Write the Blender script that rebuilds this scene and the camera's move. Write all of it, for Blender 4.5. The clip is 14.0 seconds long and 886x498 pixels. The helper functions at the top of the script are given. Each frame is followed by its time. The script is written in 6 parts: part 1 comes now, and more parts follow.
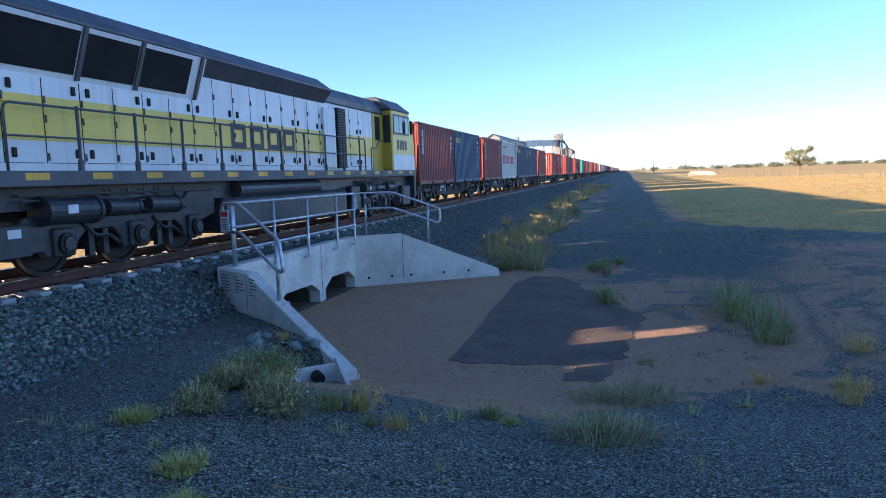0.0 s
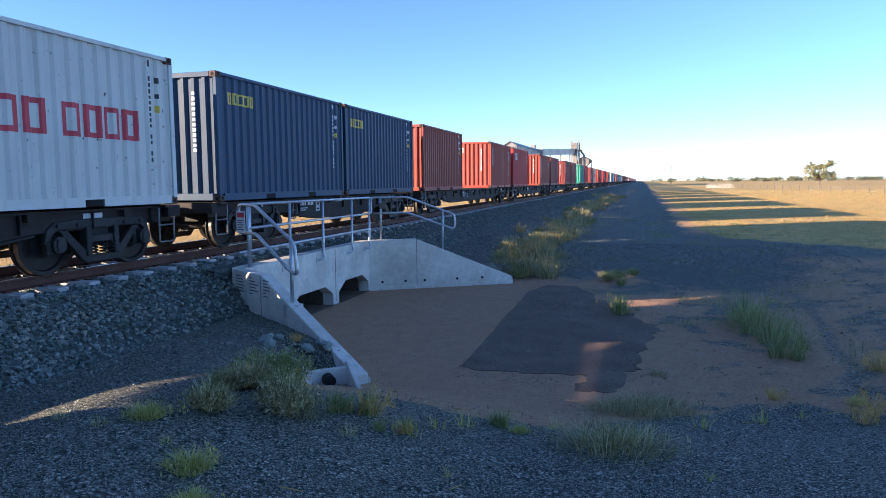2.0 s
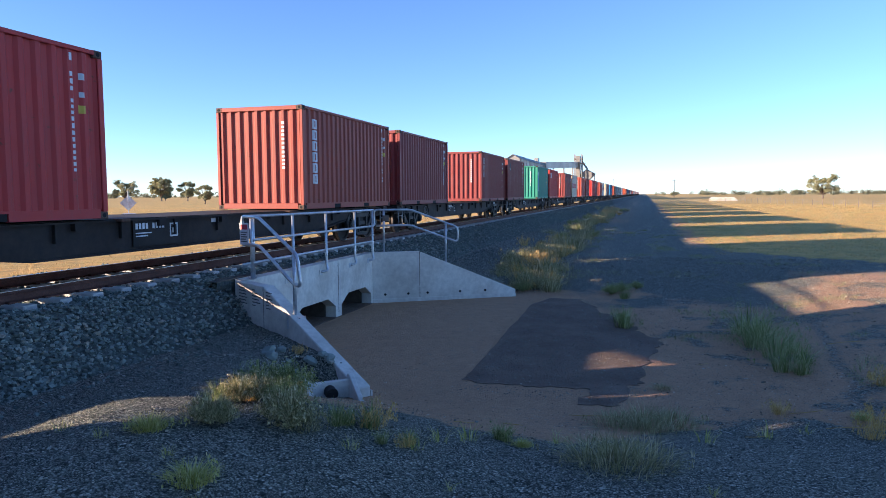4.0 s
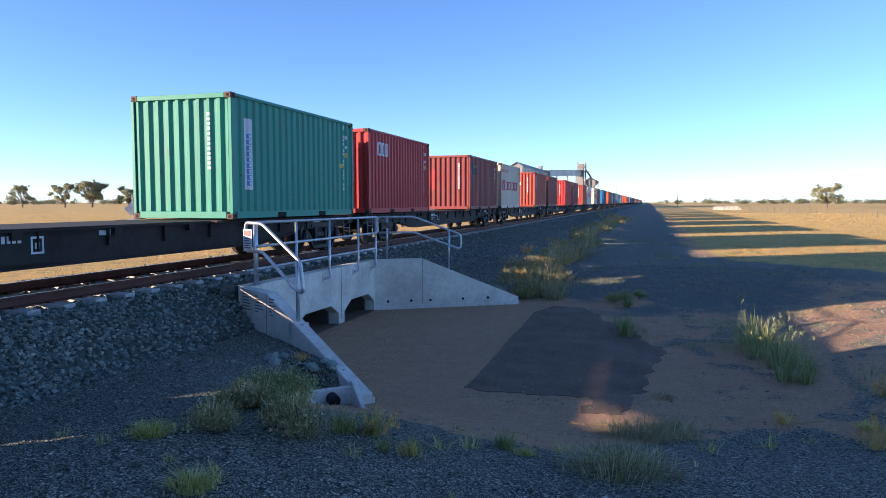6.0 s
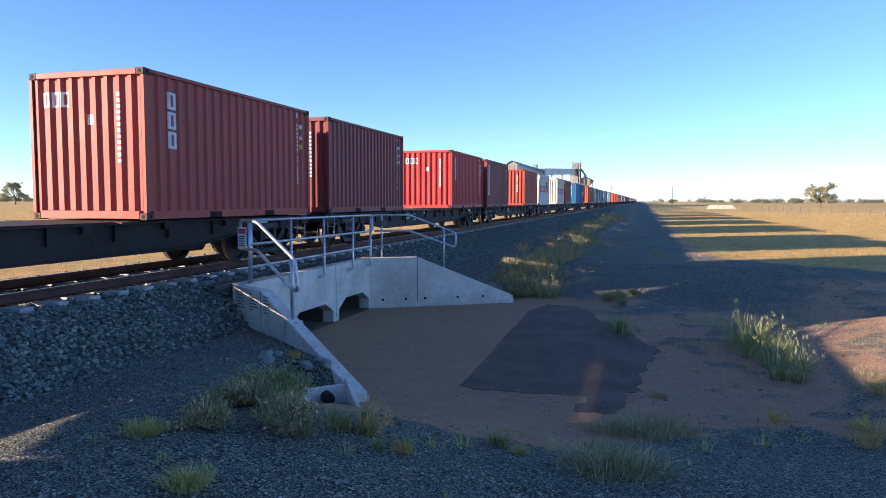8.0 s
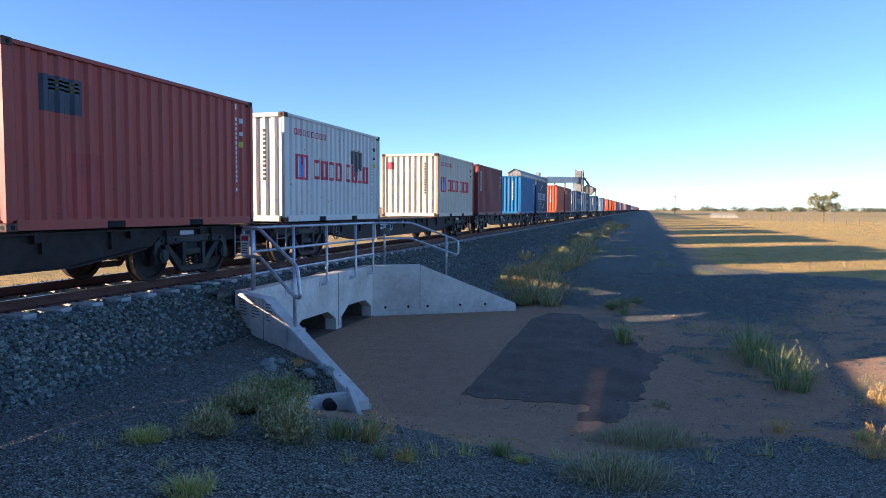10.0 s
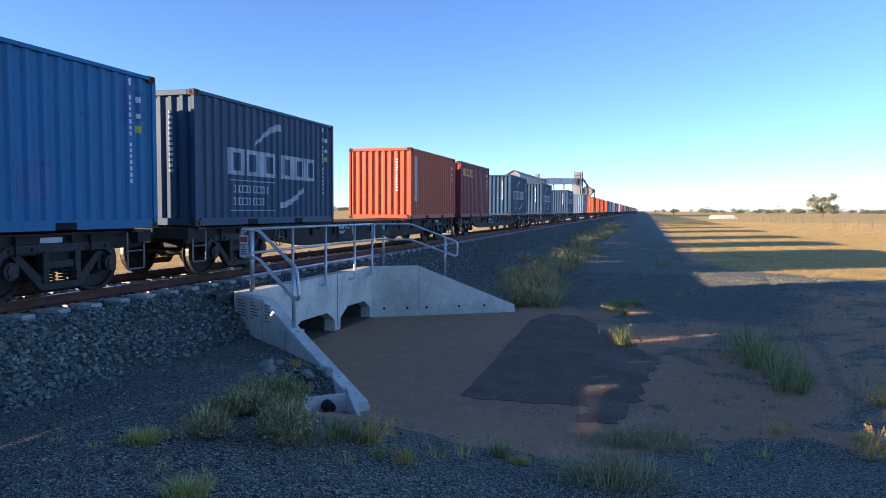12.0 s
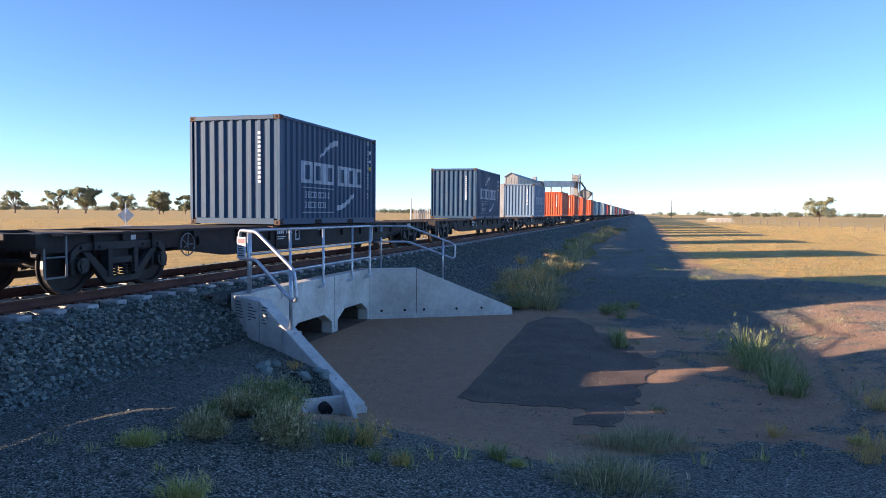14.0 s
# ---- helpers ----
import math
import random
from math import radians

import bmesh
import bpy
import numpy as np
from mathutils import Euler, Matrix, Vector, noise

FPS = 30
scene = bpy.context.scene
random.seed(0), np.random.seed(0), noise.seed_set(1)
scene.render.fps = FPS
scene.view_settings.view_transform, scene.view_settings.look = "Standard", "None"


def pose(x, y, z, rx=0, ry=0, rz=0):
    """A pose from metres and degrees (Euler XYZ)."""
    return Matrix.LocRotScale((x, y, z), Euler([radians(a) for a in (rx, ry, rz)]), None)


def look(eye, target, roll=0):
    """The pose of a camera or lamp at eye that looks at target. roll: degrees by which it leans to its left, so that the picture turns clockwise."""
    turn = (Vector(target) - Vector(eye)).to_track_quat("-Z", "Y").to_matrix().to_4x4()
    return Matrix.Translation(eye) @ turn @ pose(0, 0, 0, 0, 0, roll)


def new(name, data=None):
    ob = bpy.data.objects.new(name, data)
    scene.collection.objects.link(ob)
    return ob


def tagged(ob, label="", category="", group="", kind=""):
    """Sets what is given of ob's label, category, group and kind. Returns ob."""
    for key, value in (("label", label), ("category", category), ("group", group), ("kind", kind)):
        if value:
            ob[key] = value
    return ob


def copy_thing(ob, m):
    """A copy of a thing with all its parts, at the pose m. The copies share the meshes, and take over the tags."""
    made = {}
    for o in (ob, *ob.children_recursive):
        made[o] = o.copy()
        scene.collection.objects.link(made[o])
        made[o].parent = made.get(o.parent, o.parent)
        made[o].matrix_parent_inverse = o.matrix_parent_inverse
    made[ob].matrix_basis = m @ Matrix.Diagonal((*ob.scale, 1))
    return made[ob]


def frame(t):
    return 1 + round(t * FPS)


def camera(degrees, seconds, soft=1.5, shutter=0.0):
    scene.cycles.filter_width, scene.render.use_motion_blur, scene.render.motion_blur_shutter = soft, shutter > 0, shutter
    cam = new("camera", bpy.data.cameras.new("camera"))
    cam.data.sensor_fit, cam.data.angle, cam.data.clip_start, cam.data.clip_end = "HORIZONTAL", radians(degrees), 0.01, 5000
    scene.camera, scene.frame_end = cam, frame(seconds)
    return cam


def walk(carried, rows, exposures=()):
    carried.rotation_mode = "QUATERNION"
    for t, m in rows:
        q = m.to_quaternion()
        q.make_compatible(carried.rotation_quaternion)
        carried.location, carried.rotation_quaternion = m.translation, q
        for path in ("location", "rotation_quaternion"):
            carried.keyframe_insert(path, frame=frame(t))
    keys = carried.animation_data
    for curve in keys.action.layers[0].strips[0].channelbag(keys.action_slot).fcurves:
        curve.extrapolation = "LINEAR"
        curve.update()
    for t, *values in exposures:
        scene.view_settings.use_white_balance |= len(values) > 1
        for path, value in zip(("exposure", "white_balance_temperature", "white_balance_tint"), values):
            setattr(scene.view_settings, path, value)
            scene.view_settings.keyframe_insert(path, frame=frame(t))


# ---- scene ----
cam = camera(65.1, 14.0, soft=0.9)

EYE = 1.33
CAM_ROWS = [  # seconds, yaw, pitch, roll
    (0.0, 14.611, -6.030, 1.846), (0.5, 15.196, -5.802, 1.299), (1.0, 15.594, -5.685, 0.651), (1.5, 15.713, -5.572, 0.564),
    (2.0, 15.919, -5.504, 0.482), (2.5, 16.017, -5.335, 0.461), (3.0, 15.946, -4.863, 0.550), (4.2, 16.25, -4.42, 0.24),
    (5.5, 16.545, -3.998, -0.070), (6.0, 16.460, -3.860, 0.045), (6.5, 16.475, -3.713, -0.075), (7.0, 16.337, -3.741, -0.258),
    (7.5, 16.147, -3.864, -0.231), (8.0, 16.044, -3.995, -0.124), (9.2, 16.18, -3.62, -0.20), (10.5, 16.329, -3.292, -0.273),
    (11.0, 16.209, -3.341, -0.012), (11.5, 16.215, -3.348, -0.201), (12.0, 16.194, -3.248, -0.337), (12.5, 16.050, -3.219, -0.537),
    (13.0, 15.975, -3.191, -0.563), (13.5, 15.909, -3.168, -0.533), (14.0, 16.004, -3.059, -0.540)]
EXPOSURE, KELVIN, TINT = 1.96, 5850, 21.0
walk(cam, [(t, pose(0, 0, EYE, 90 + p, r, w)) for t, w, p, r in CAM_ROWS], [(0.0, EXPOSURE + 0.36, KELVIN, TINT), (3.0, EXPOSURE + 0.16, KELVIN, TINT), (5.5, EXPOSURE, KELVIN, TINT), (14.0, EXPOSURE, KELVIN, TINT)])

# ---- light: low sun behind the train, clear evening sky ----
SUN_EL, SUN_SLOPE = 10.1, 0.59
sun_flat = Vector((-1.0, -SUN_SLOPE, 0)).normalized()
sun_dir = sun_flat * math.cos(radians(SUN_EL)) + Vector((0, 0, math.sin(radians(SUN_EL))))
sun = new("sun", bpy.data.lights.new("sun", "SUN"))
sun.data.energy, sun.data.angle, sun.data.color = 3.7, radians(0.5), (1.0, 0.77, 0.50)
sun.matrix_world = look(sun_dir * 100, (0, 0, 0))
world = bpy.data.worlds.new("world")
scene.world = world
world.use_nodes = True
sky = world.node_tree.nodes.new("ShaderNodeTexSky")
sky.sky_type, sky.sun_disc = "NISHITA", False
sky.sun_elevation, sky.sun_rotation = radians(SUN_EL), math.atan2(sun_dir.x, sun_dir.y)
sky.altitude, sky.air_density, sky.dust_density, sky.ozone_density = 200, 0.68, 0.03, 3.0
bg = world.node_tree.nodes["Background"]
world.node_tree.links.new(sky.outputs[0], bg.inputs[0])
bg.inputs[1].default_value = 0.076


# ---- materials ----
def shader(name):
    m = bpy.data.materials.new(name)
    m.use_nodes = True
    return m, m.node_tree.nodes, m.node_tree.links, m.node_tree.nodes["Principled BSDF"]


def noise_node(nt, scale, detail=4, rough=0.6, coord=None, stretch=None):
    n = nt.nodes.new("ShaderNodeTexNoise")
    n.inputs["Scale"].default_value, n.inputs["Detail"].default_value, n.inputs["Roughness"].default_value = scale, detail, rough
    tc = nt.nodes.new("ShaderNodeTexCoord")
    out = tc.outputs[coord or "Object"]
    if stretch:
        mp = nt.nodes.new("ShaderNodeMapping")
        mp.inputs["Scale"].default_value = stretch
        nt.links.new(out, mp.inputs[0])
        out = mp.outputs[0]
    nt.links.new(out, n.inputs["Vector"])
    return n


def ramp(nt, src, stops):
    r = nt.nodes.new("ShaderNodeValToRGB")
    e = r.color_ramp.elements
    while len(e) < len(stops):
        e.new(0.5)
    for el, (p, c) in zip(e, stops):
        el.position, el.color = p, (*c, 1) if len(c) == 3 else c
    nt.links.new(src, r.inputs[0])
    return r


def mix(nt, fac, a, b, mode="MIX"):
    n = nt.nodes.new("ShaderNodeMix")
    n.data_type, n.blend_type = "RGBA", mode
    for sock, val in ((n.inputs[0], fac), (n.inputs[6], a), (n.inputs[7], b)):
        if isinstance(val, bpy.types.NodeSocket):
            nt.links.new(val, sock)
        elif isinstance(val, (int, float)):
            sock.default_value = val
        else:
            sock.default_value = (*val, 1)
    return n.outputs[2]


def bump(nt, src, bsdf, strength, distance):
    b = nt.nodes.new("ShaderNodeBump")
    b.inputs["Strength"].default_value, b.inputs["Distance"].default_value = strength, distance
    nt.links.new(src, b.inputs["Height"])
    nt.links.new(b.outputs[0], bsdf.inputs["Normal"])


def grained(name, dark, light, scale, rough=0.8, metal=0.0, big=None, bump_s=0.3, bump_d=0.01, stretch=None, per_object=0.0, spots=None):
    """A surface with fine grain, a second, larger variation, and relief."""
    m, nodes, links, b = shader(name)
    nt = m.node_tree
    n = noise_node(nt, scale, 5, 0.65, stretch=stretch)
    col = ramp(nt, n.outputs[0], [(0.3, dark), (0.7, light)]).outputs[0]
    n2 = noise_node(nt, big or scale / 9, 3, 0.55)
    col = mix(nt, ramp(nt, n2.outputs[0], [(0.35, (0.0,) * 3), (0.7, (1.0,) * 3)]).outputs[0], col, mix(nt, 1.0, col, (0.72, 0.70, 0.68), "MULTIPLY"))
    if spots:
        n3 = noise_node(nt, spots[1], 6, 0.7)
        col = mix(nt, ramp(nt, n3.outputs[0], [(spots[2], (0.0,) * 3), (spots[2] + 0.06, (1.0,) * 3)]).outputs[0], col, spots[0])
    if per_object:
        oi = nodes.new("ShaderNodeObjectInfo")
        v = ramp(nt, oi.outputs["Random"], [(0.0, (1 - per_object,) * 3), (1.0, (1 + per_object,) * 3)]).outputs[0]
        col = mix(nt, 1.0, col, v, "MULTIPLY")
    links.new(col, b.inputs["Base Color"])
    links.new(ramp(nt, n2.outputs[0], [(0.2, (max(rough - 0.1, 0),) * 3), (0.8, (min(rough + 0.1, 1),) * 3)]).outputs[0], b.inputs["Roughness"])
    b.inputs["Metallic"].default_value = metal
    bump(nt, n.outputs[0], b, bump_s, bump_d)
    return m


def paint(name, color, rough=0.5, rust=0.62):
    """Old enamel on steel: faded, streaked with dirt, chipped to rust."""
    m, nodes, links, b = shader(name)
    nt = m.node_tree
    fade = tuple(min(1, c * 0.85 + 0.032) for c in color)
    n = noise_node(nt, 0.9, 4, 0.6)
    col = mix(nt, ramp(nt, n.outputs[0], [(0.3, (0.0,) * 3), (0.75, (1.0,) * 3)]).outputs[0], color, fade)
    streak = noise_node(nt, 5.0, 4, 0.6, stretch=(1, 1, 0.06))
    col = mix(nt, ramp(nt, streak.outputs[0], [(0.52, (0.0,) * 3), (0.9, (0.40,) * 3)]).outputs[0], col, (0.10, 0.085, 0.075))
    chips = noise_node(nt, 7.0, 8, 0.75)
    col = mix(nt, ramp(nt, chips.outputs[0], [(rust, (0.0,) * 3), (rust + 0.05, (1.0,) * 3)]).outputs[0], col, (0.13, 0.055, 0.03))
    oi = nodes.new("ShaderNodeObjectInfo")
    col = mix(nt, 1.0, col, ramp(nt, oi.outputs["Random"], [(0.0, (0.93,) * 3), (1.0, (1.07,) * 3)]).outputs[0], "MULTIPLY")
    links.new(col, b.inputs["Base Color"])
    links.new(ramp(nt, n.outputs[0], [(0.2, (rough - 0.08,) * 3), (0.8, (rough + 0.15,) * 3)]).outputs[0], b.inputs["Roughness"])
    b.inputs["Specular IOR Level"].default_value = 0.3
    dents = noise_node(nt, 2.2, 2, 0.5)
    bump(nt, dents.outputs[0], b, 0.25, 0.02)
    return m


def leaves(name, a, b_, c=None):
    m, nodes, links, b = shader(name)
    nt = m.node_tree
    g = nodes.new("ShaderNodeNewGeometry")
    col = ramp(nt, g.outputs["Random Per Island"], [(0.0, a), (0.6, b_), (1.0, c or b_)]).outputs[0]
    links.new(col, b.inputs["Base Color"])
    b.inputs["Roughness"].default_value = 0.65
    t = nodes.new("ShaderNodeBsdfTranslucent")
    links.new(col, t.inputs[0])
    mx = nodes.new("ShaderNodeMixShader")
    mx.inputs[0].default_value = 0.35
    links.new(b.outputs[0], mx.inputs[1])
    links.new(t.outputs[0], mx.inputs[2])
    links.new(mx.outputs[0], nodes["Material Output"].inputs[0])
    return m


def plain(name, color, rough=0.5, metal=0.0):
    return grained(name, tuple(c * 0.9 for c in color), tuple(min(1, c * 1.06) for c in color), 14, rough, metal, bump_s=0.06, bump_d=0.004)


M = {
    "concrete": grained("concrete", (0.60, 0.575, 0.515), (0.78, 0.745, 0.66), 9, 0.85, big=1.3, bump_s=0.15, bump_d=0.004, spots=((0.40, 0.36, 0.31), 3.0, 0.66)),
    # silt brown, darkened further to put the barrel's inside shade into the colour
    "stained": grained("silt_and_shade_concrete", (0.07, 0.055, 0.042), (0.13, 0.108, 0.085), 7, 0.9, big=1.0, bump_d=0.004),
    "sleeper": grained("sleeper_concrete", (0.50, 0.495, 0.47), (0.64, 0.63, 0.59), 12, 0.9, per_object=0.12, bump_d=0.004),
    "stone": None,
    "rail": grained("rail_rust", (0.07, 0.03, 0.022), (0.15, 0.06, 0.04), 30, 0.75, 0.2, bump_d=0.002),
    "rail_top": grained("rail_polished", (0.35, 0.33, 0.31), (0.5, 0.48, 0.45), 20, 0.3, 0.9, bump_s=0.05),
    "galv": grained("galvanised_steel", (0.50, 0.53, 0.56), (0.66, 0.69, 0.72), 40, 0.38, 0.75, big=6, bump_s=0.05, bump_d=0.002),
    "galv_dull": grained("dull_galvanised_steel", (0.16, 0.17, 0.18), (0.26, 0.27, 0.28), 20, 0.55, 0.5, big=4, bump_s=0.05, bump_d=0.002),
    "black": grained("underframe_black", (0.004, 0.004, 0.004), (0.012, 0.011, 0.010), 10, 0.7, 0.1, bump_d=0.004, spots=((0.030, 0.021, 0.016), 4, 0.66)),
    "bogie": grained("bogie_grime", (0.010, 0.012, 0.012), (0.032, 0.033, 0.032), 9, 0.6, 0.1, bump_d=0.004, spots=((0.085, 0.062, 0.045), 5, 0.68)),
    "loco_black": grained("loco_underframe_grey", (0.022, 0.025, 0.028), (0.062, 0.066, 0.070), 6, 0.5, 0.1, bump_d=0.003, spots=((0.09, 0.07, 0.055), 4, 0.68)),
    "deck": grained("deck_steel", (0.014, 0.012, 0.011), (0.040, 0.028, 0.023), 6, 0.75, 0.2, bump_d=0.004),
    "wheel": grained("wheel_steel", (0.012, 0.010, 0.009), (0.035, 0.028, 0.024), 8, 0.65, 0.3, bump_d=0.002),
    "tread": grained("wheel_tread", (0.16, 0.15, 0.14), (0.26, 0.24, 0.22), 20, 0.45, 0.8, bump_s=0.05),
    "casting": grained("corner_casting_rust", (0.06, 0.03, 0.02), (0.17, 0.10, 0.07), 14, 0.8, 0.1, bump_d=0.003),
    "rusty_post": grained("rust_bled_cream", (0.36, 0.17, 0.08), (0.62, 0.44, 0.28), 6, 0.75, big=1.5, bump_d=0.003),
    "dark": plain("dark_opening", (0.006, 0.006, 0.007), 0.9),
    "white_mark": plain("white_marking", (0.72, 0.74, 0.76), 0.6),
    "pale_mark": plain("pale_faded_marking", (0.42, 0.47, 0.52), 0.6),
    "red_mark": plain("red_marking", (0.62, 0.05, 0.07), 0.55),
    "blue_mark": plain("blue_marking", (0.10, 0.30, 0.62), 0.55),
    "yellow_mark": plain("yellow_marking", (0.72, 0.55, 0.07), 0.55),
    "red_patch": plain("red_touch_up_paint", (0.40, 0.035, 0.025), 0.5),
    "grey_patch": plain("overpaint_grey", (0.10, 0.085, 0.085), 0.6),
    "blue_patch": plain("blue_touch_up_paint", (0.006, 0.11, 0.29), 0.5),
    "black_mark": plain("black_marking", (0.02, 0.02, 0.022), 0.5),
    "navy_mark": plain("navy_marking", (0.010, 0.025, 0.050), 0.5),
    "bark": grained("bark", (0.09, 0.07, 0.055), (0.22, 0.18, 0.15), 3, 0.9, bump_d=0.05),
    "gum": leaves("gum_leaves", (0.19, 0.20, 0.10), (0.33, 0.33, 0.175), (0.48, 0.45, 0.27)),
    "far_gum": leaves("far_gum_leaves", (0.09, 0.105, 0.06), (0.13, 0.14, 0.08), (0.19, 0.19, 0.12)),
    "grass": leaves("green_grass", (0.12, 0.155, 0.04), (0.29, 0.33, 0.115), (0.60, 0.56, 0.31)),
    "lime": leaves("lime_tussock", (0.30, 0.31, 0.06), (0.52, 0.50, 0.15), (0.74, 0.68, 0.36)),
    "dry": leaves("dry_grass", (0.45, 0.28, 0.08), (0.66, 0.43, 0.145), (0.78, 0.58, 0.26)),
    "sage": leaves("sage_weed", (0.15, 0.145, 0.05), (0.37, 0.34, 0.16), (0.72, 0.63, 0.38)),
    "roof": plain("loco_roof_grey", (0.085, 0.09, 0.10), 0.5),
    "loco_white": paint("loco_white", (0.80, 0.81, 0.78), 0.35, 0.72),
    "loco_yellow": paint("loco_yellow", (0.84, 0.60, 0.10), 0.35, 0.72),
    "loco_deep": paint("loco_deep_yellow", (0.50, 0.34, 0.03), 0.4, 0.72),
    "sill": plain("loco_sill_grey", (0.10, 0.10, 0.105), 0.6),
    "safety": plain("safety_yellow", (0.75, 0.42, 0.04), 0.5),
    "timber": grained("fence_timber", (0.12, 0.10, 0.08), (0.25, 0.21, 0.17), 5, 0.9, bump_d=0.01),
    "tin": grained("zinc_cladding", (0.30, 0.30, 0.295), (0.40, 0.395, 0.38), 1.2, 0.45, 0.3, big=0.1, bump_d=0.004),
    "roof_tin": grained("weathered_roof_zinc", (0.17, 0.18, 0.19), (0.25, 0.26, 0.265), 1.2, 0.5, 0.3, big=0.1, bump_d=0.004),
    "tower": grained("silo_grey_paint", (0.20, 0.195, 0.19), (0.31, 0.30, 0.285), 1.0, 0.7, bump_d=0.004),
}
PAINTS = {k: paint("container_" + k, c) for k, c in {
    "maroon": (0.235, 0.040, 0.036), "brown": (0.32, 0.060, 0.036), "redbrown": (0.37, 0.060, 0.036), "red": (0.46, 0.032, 0.028),
    "orange": (0.52, 0.095, 0.030), "blue": (0.008, 0.155, 0.33), "navy": (0.016, 0.057, 0.115), "steel": (0.028, 0.085, 0.16),
    "white": (0.64, 0.64, 0.58), "cream": (0.70, 0.62, 0.48), "green": (0.03, 0.27, 0.19), "grey": (0.22, 0.27, 0.31), "pale": (0.13, 0.20, 0.285)}.items()}
glass, gn, gl, gb = shader("window_glass")
gb.inputs["Base Color"].default_value = (0.015, 0.018, 0.02, 1)
gb.inputs["Roughness"].default_value = 0.06
M["glass"] = glass


# ---- mesh helpers ----
def bm_box(bm, x0, x1, y0, y1, z0, z1):
    v = [bm.verts.new((x, y, z)) for z in (z0, z1) for y in (y0, y1) for x in (x0, x1)]
    for f in ((0, 2, 3, 1), (4, 5, 7, 6), (0, 1, 5, 4), (2, 6, 7, 3), (0, 4, 6, 2), (1, 3, 7, 5)):
        bm.faces.new([v[i] for i in f])
    return v


def bm_prism(bm, ring, offset):
    """A closed prism: a ring of points and the same ring moved by offset."""
    a = [bm.verts.new(p) for p in ring]
    b = [bm.verts.new(Vector(p) + Vector(offset)) for p in ring]
    n = len(a)
    bm.faces.new(a)
    bm.faces.new(b[::-1])
    for i in range(n):
        bm.faces.new((a[i], b[i], b[(i + 1) % n], a[(i + 1) % n]))


def bm_tube(bm, pts, radii, seg=8, cap=True):
    """A round bar along a line of points."""
    pts = [Vector(p) for p in pts]
    if not isinstance(radii, (list, tuple)):
        radii = [radii] * len(pts)
    rings = []
    up = None
    for i, p in enumerate(pts):
        d = (pts[min(i + 1, len(pts) - 1)] - pts[max(i - 1, 0)]).normalized()
        if up is None or abs(d.dot(up)) > 0.98:
            up = Vector((0, 0, 1)) if abs(d.z) < 0.9 else Vector((1, 0, 0))
        a = d.cross(up).normalized()
        b = a.cross(d).normalized()
        up = b
        rings.append([bm.verts.new(p + radii[i] * (math.cos(2 * math.pi * k / seg) * a + math.sin(2 * math.pi * k / seg) * b)) for k in range(seg)])
    for r, s in zip(rings, rings[1:]):
        for k in range(seg):
            bm.faces.new((r[k], r[(k + 1) % seg], s[(k + 1) % seg], s[k]))
    if cap:
        bm.faces.new(rings[0][::-1])
        bm.faces.new(rings[-1])


def rounded(pts, r, n=5):
    """A line of points with its corners rounded."""
    pts = [Vector(p) for p in pts]
    out = [pts[0]]
    for a, b, c in zip(pts, pts[1:], pts[2:]):
        u, v = (a - b), (c - b)
        k = min(r, u.length * 0.45, v.length * 0.45)
        p, q = b + u.normalized() * k, b + v.normalized() * k
        out += [(1 - t) ** 2 * p + 2 * t * (1 - t) * b + t * t * q for t in [i / n for i in range(n + 1)]]
    return out + [pts[-1]]


def to_mesh(name, bm, material, bevel=0.0, smooth=False):
    bmesh.ops.recalc_face_normals(bm, faces=bm.faces)
    if bevel:
        edges = [e for e in bm.edges if len(e.link_faces) == 2 and e.calc_face_angle(0) > 0.6]
        bmesh.ops.bevel(bm, geom=edges, offset=bevel, segments=1, affect="EDGES", profile=0.6, clamp_overlap=True)
    me = bpy.data.meshes.new(name)
    bm.to_mesh(me)
    bm.free()
    if smooth:
        me.polygons.foreach_set("use_smooth", [True] * len(me.polygons))
    me.materials.append(material)
    return me


def part(name, bm, material, parent, label="", bevel=0.0, smooth=False):
    ob = new(name, to_mesh(name, bm, material, bevel, smooth))
    ob.parent = parent
    return tagged(ob, label)


def share(name, me, parent, m=None, material=None, label=""):
    """A part on a mesh that others use too, in a paint of its own where one is given."""
    ob = new(name, me)
    ob.parent = parent
    if m is not None:
        ob.matrix_basis = m
    if material:
        ob.material_slots[0].link = "OBJECT"
        ob.material_slots[0].material = material
    return tagged(ob, label)


def thing(name, label, category, group="", kind="", m=None):
    ob = new(name)
    ob.empty_display_size = 0.2
    if m is not None:
        ob.matrix_basis = m
    return tagged(ob, label, category, group, kind)


def boxes(*rows):
    bm = bmesh.new()
    for r in rows:
        bm_box(bm, *r)
    return bm


def smooth(a, b, x):
    t = min(1, max(0, (x - a) / (b - a)))
    return t * t * (3 - 2 * t)


def nz(x, y, s, k=0.0):
    return noise.noise((x * s, y * s, k))


# ---- ground ----
WALL_X, WALL_Y0, WALL_Y1 = -7.1, 11.35, 17.52
NEAR_TIP, FAR_TIP = (-3.80, 9.25), (-3.56, 19.75)
FLOOR_Z = -1.61
TRACK_X = -9.36


def in_apron(x, y):
    if x < WALL_X - 0.1:
        return False
    k = (x - WALL_X) / (NEAR_TIP[0] - WALL_X)
    return WALL_Y0 + k * (NEAR_TIP[1] - WALL_Y0) < y + 0.14 and y - 0.14 < WALL_Y1 + k * (FAR_TIP[1] - WALL_Y1)


def RUT(y):
    return 2.84 + 0.085 * (y - 9.47)


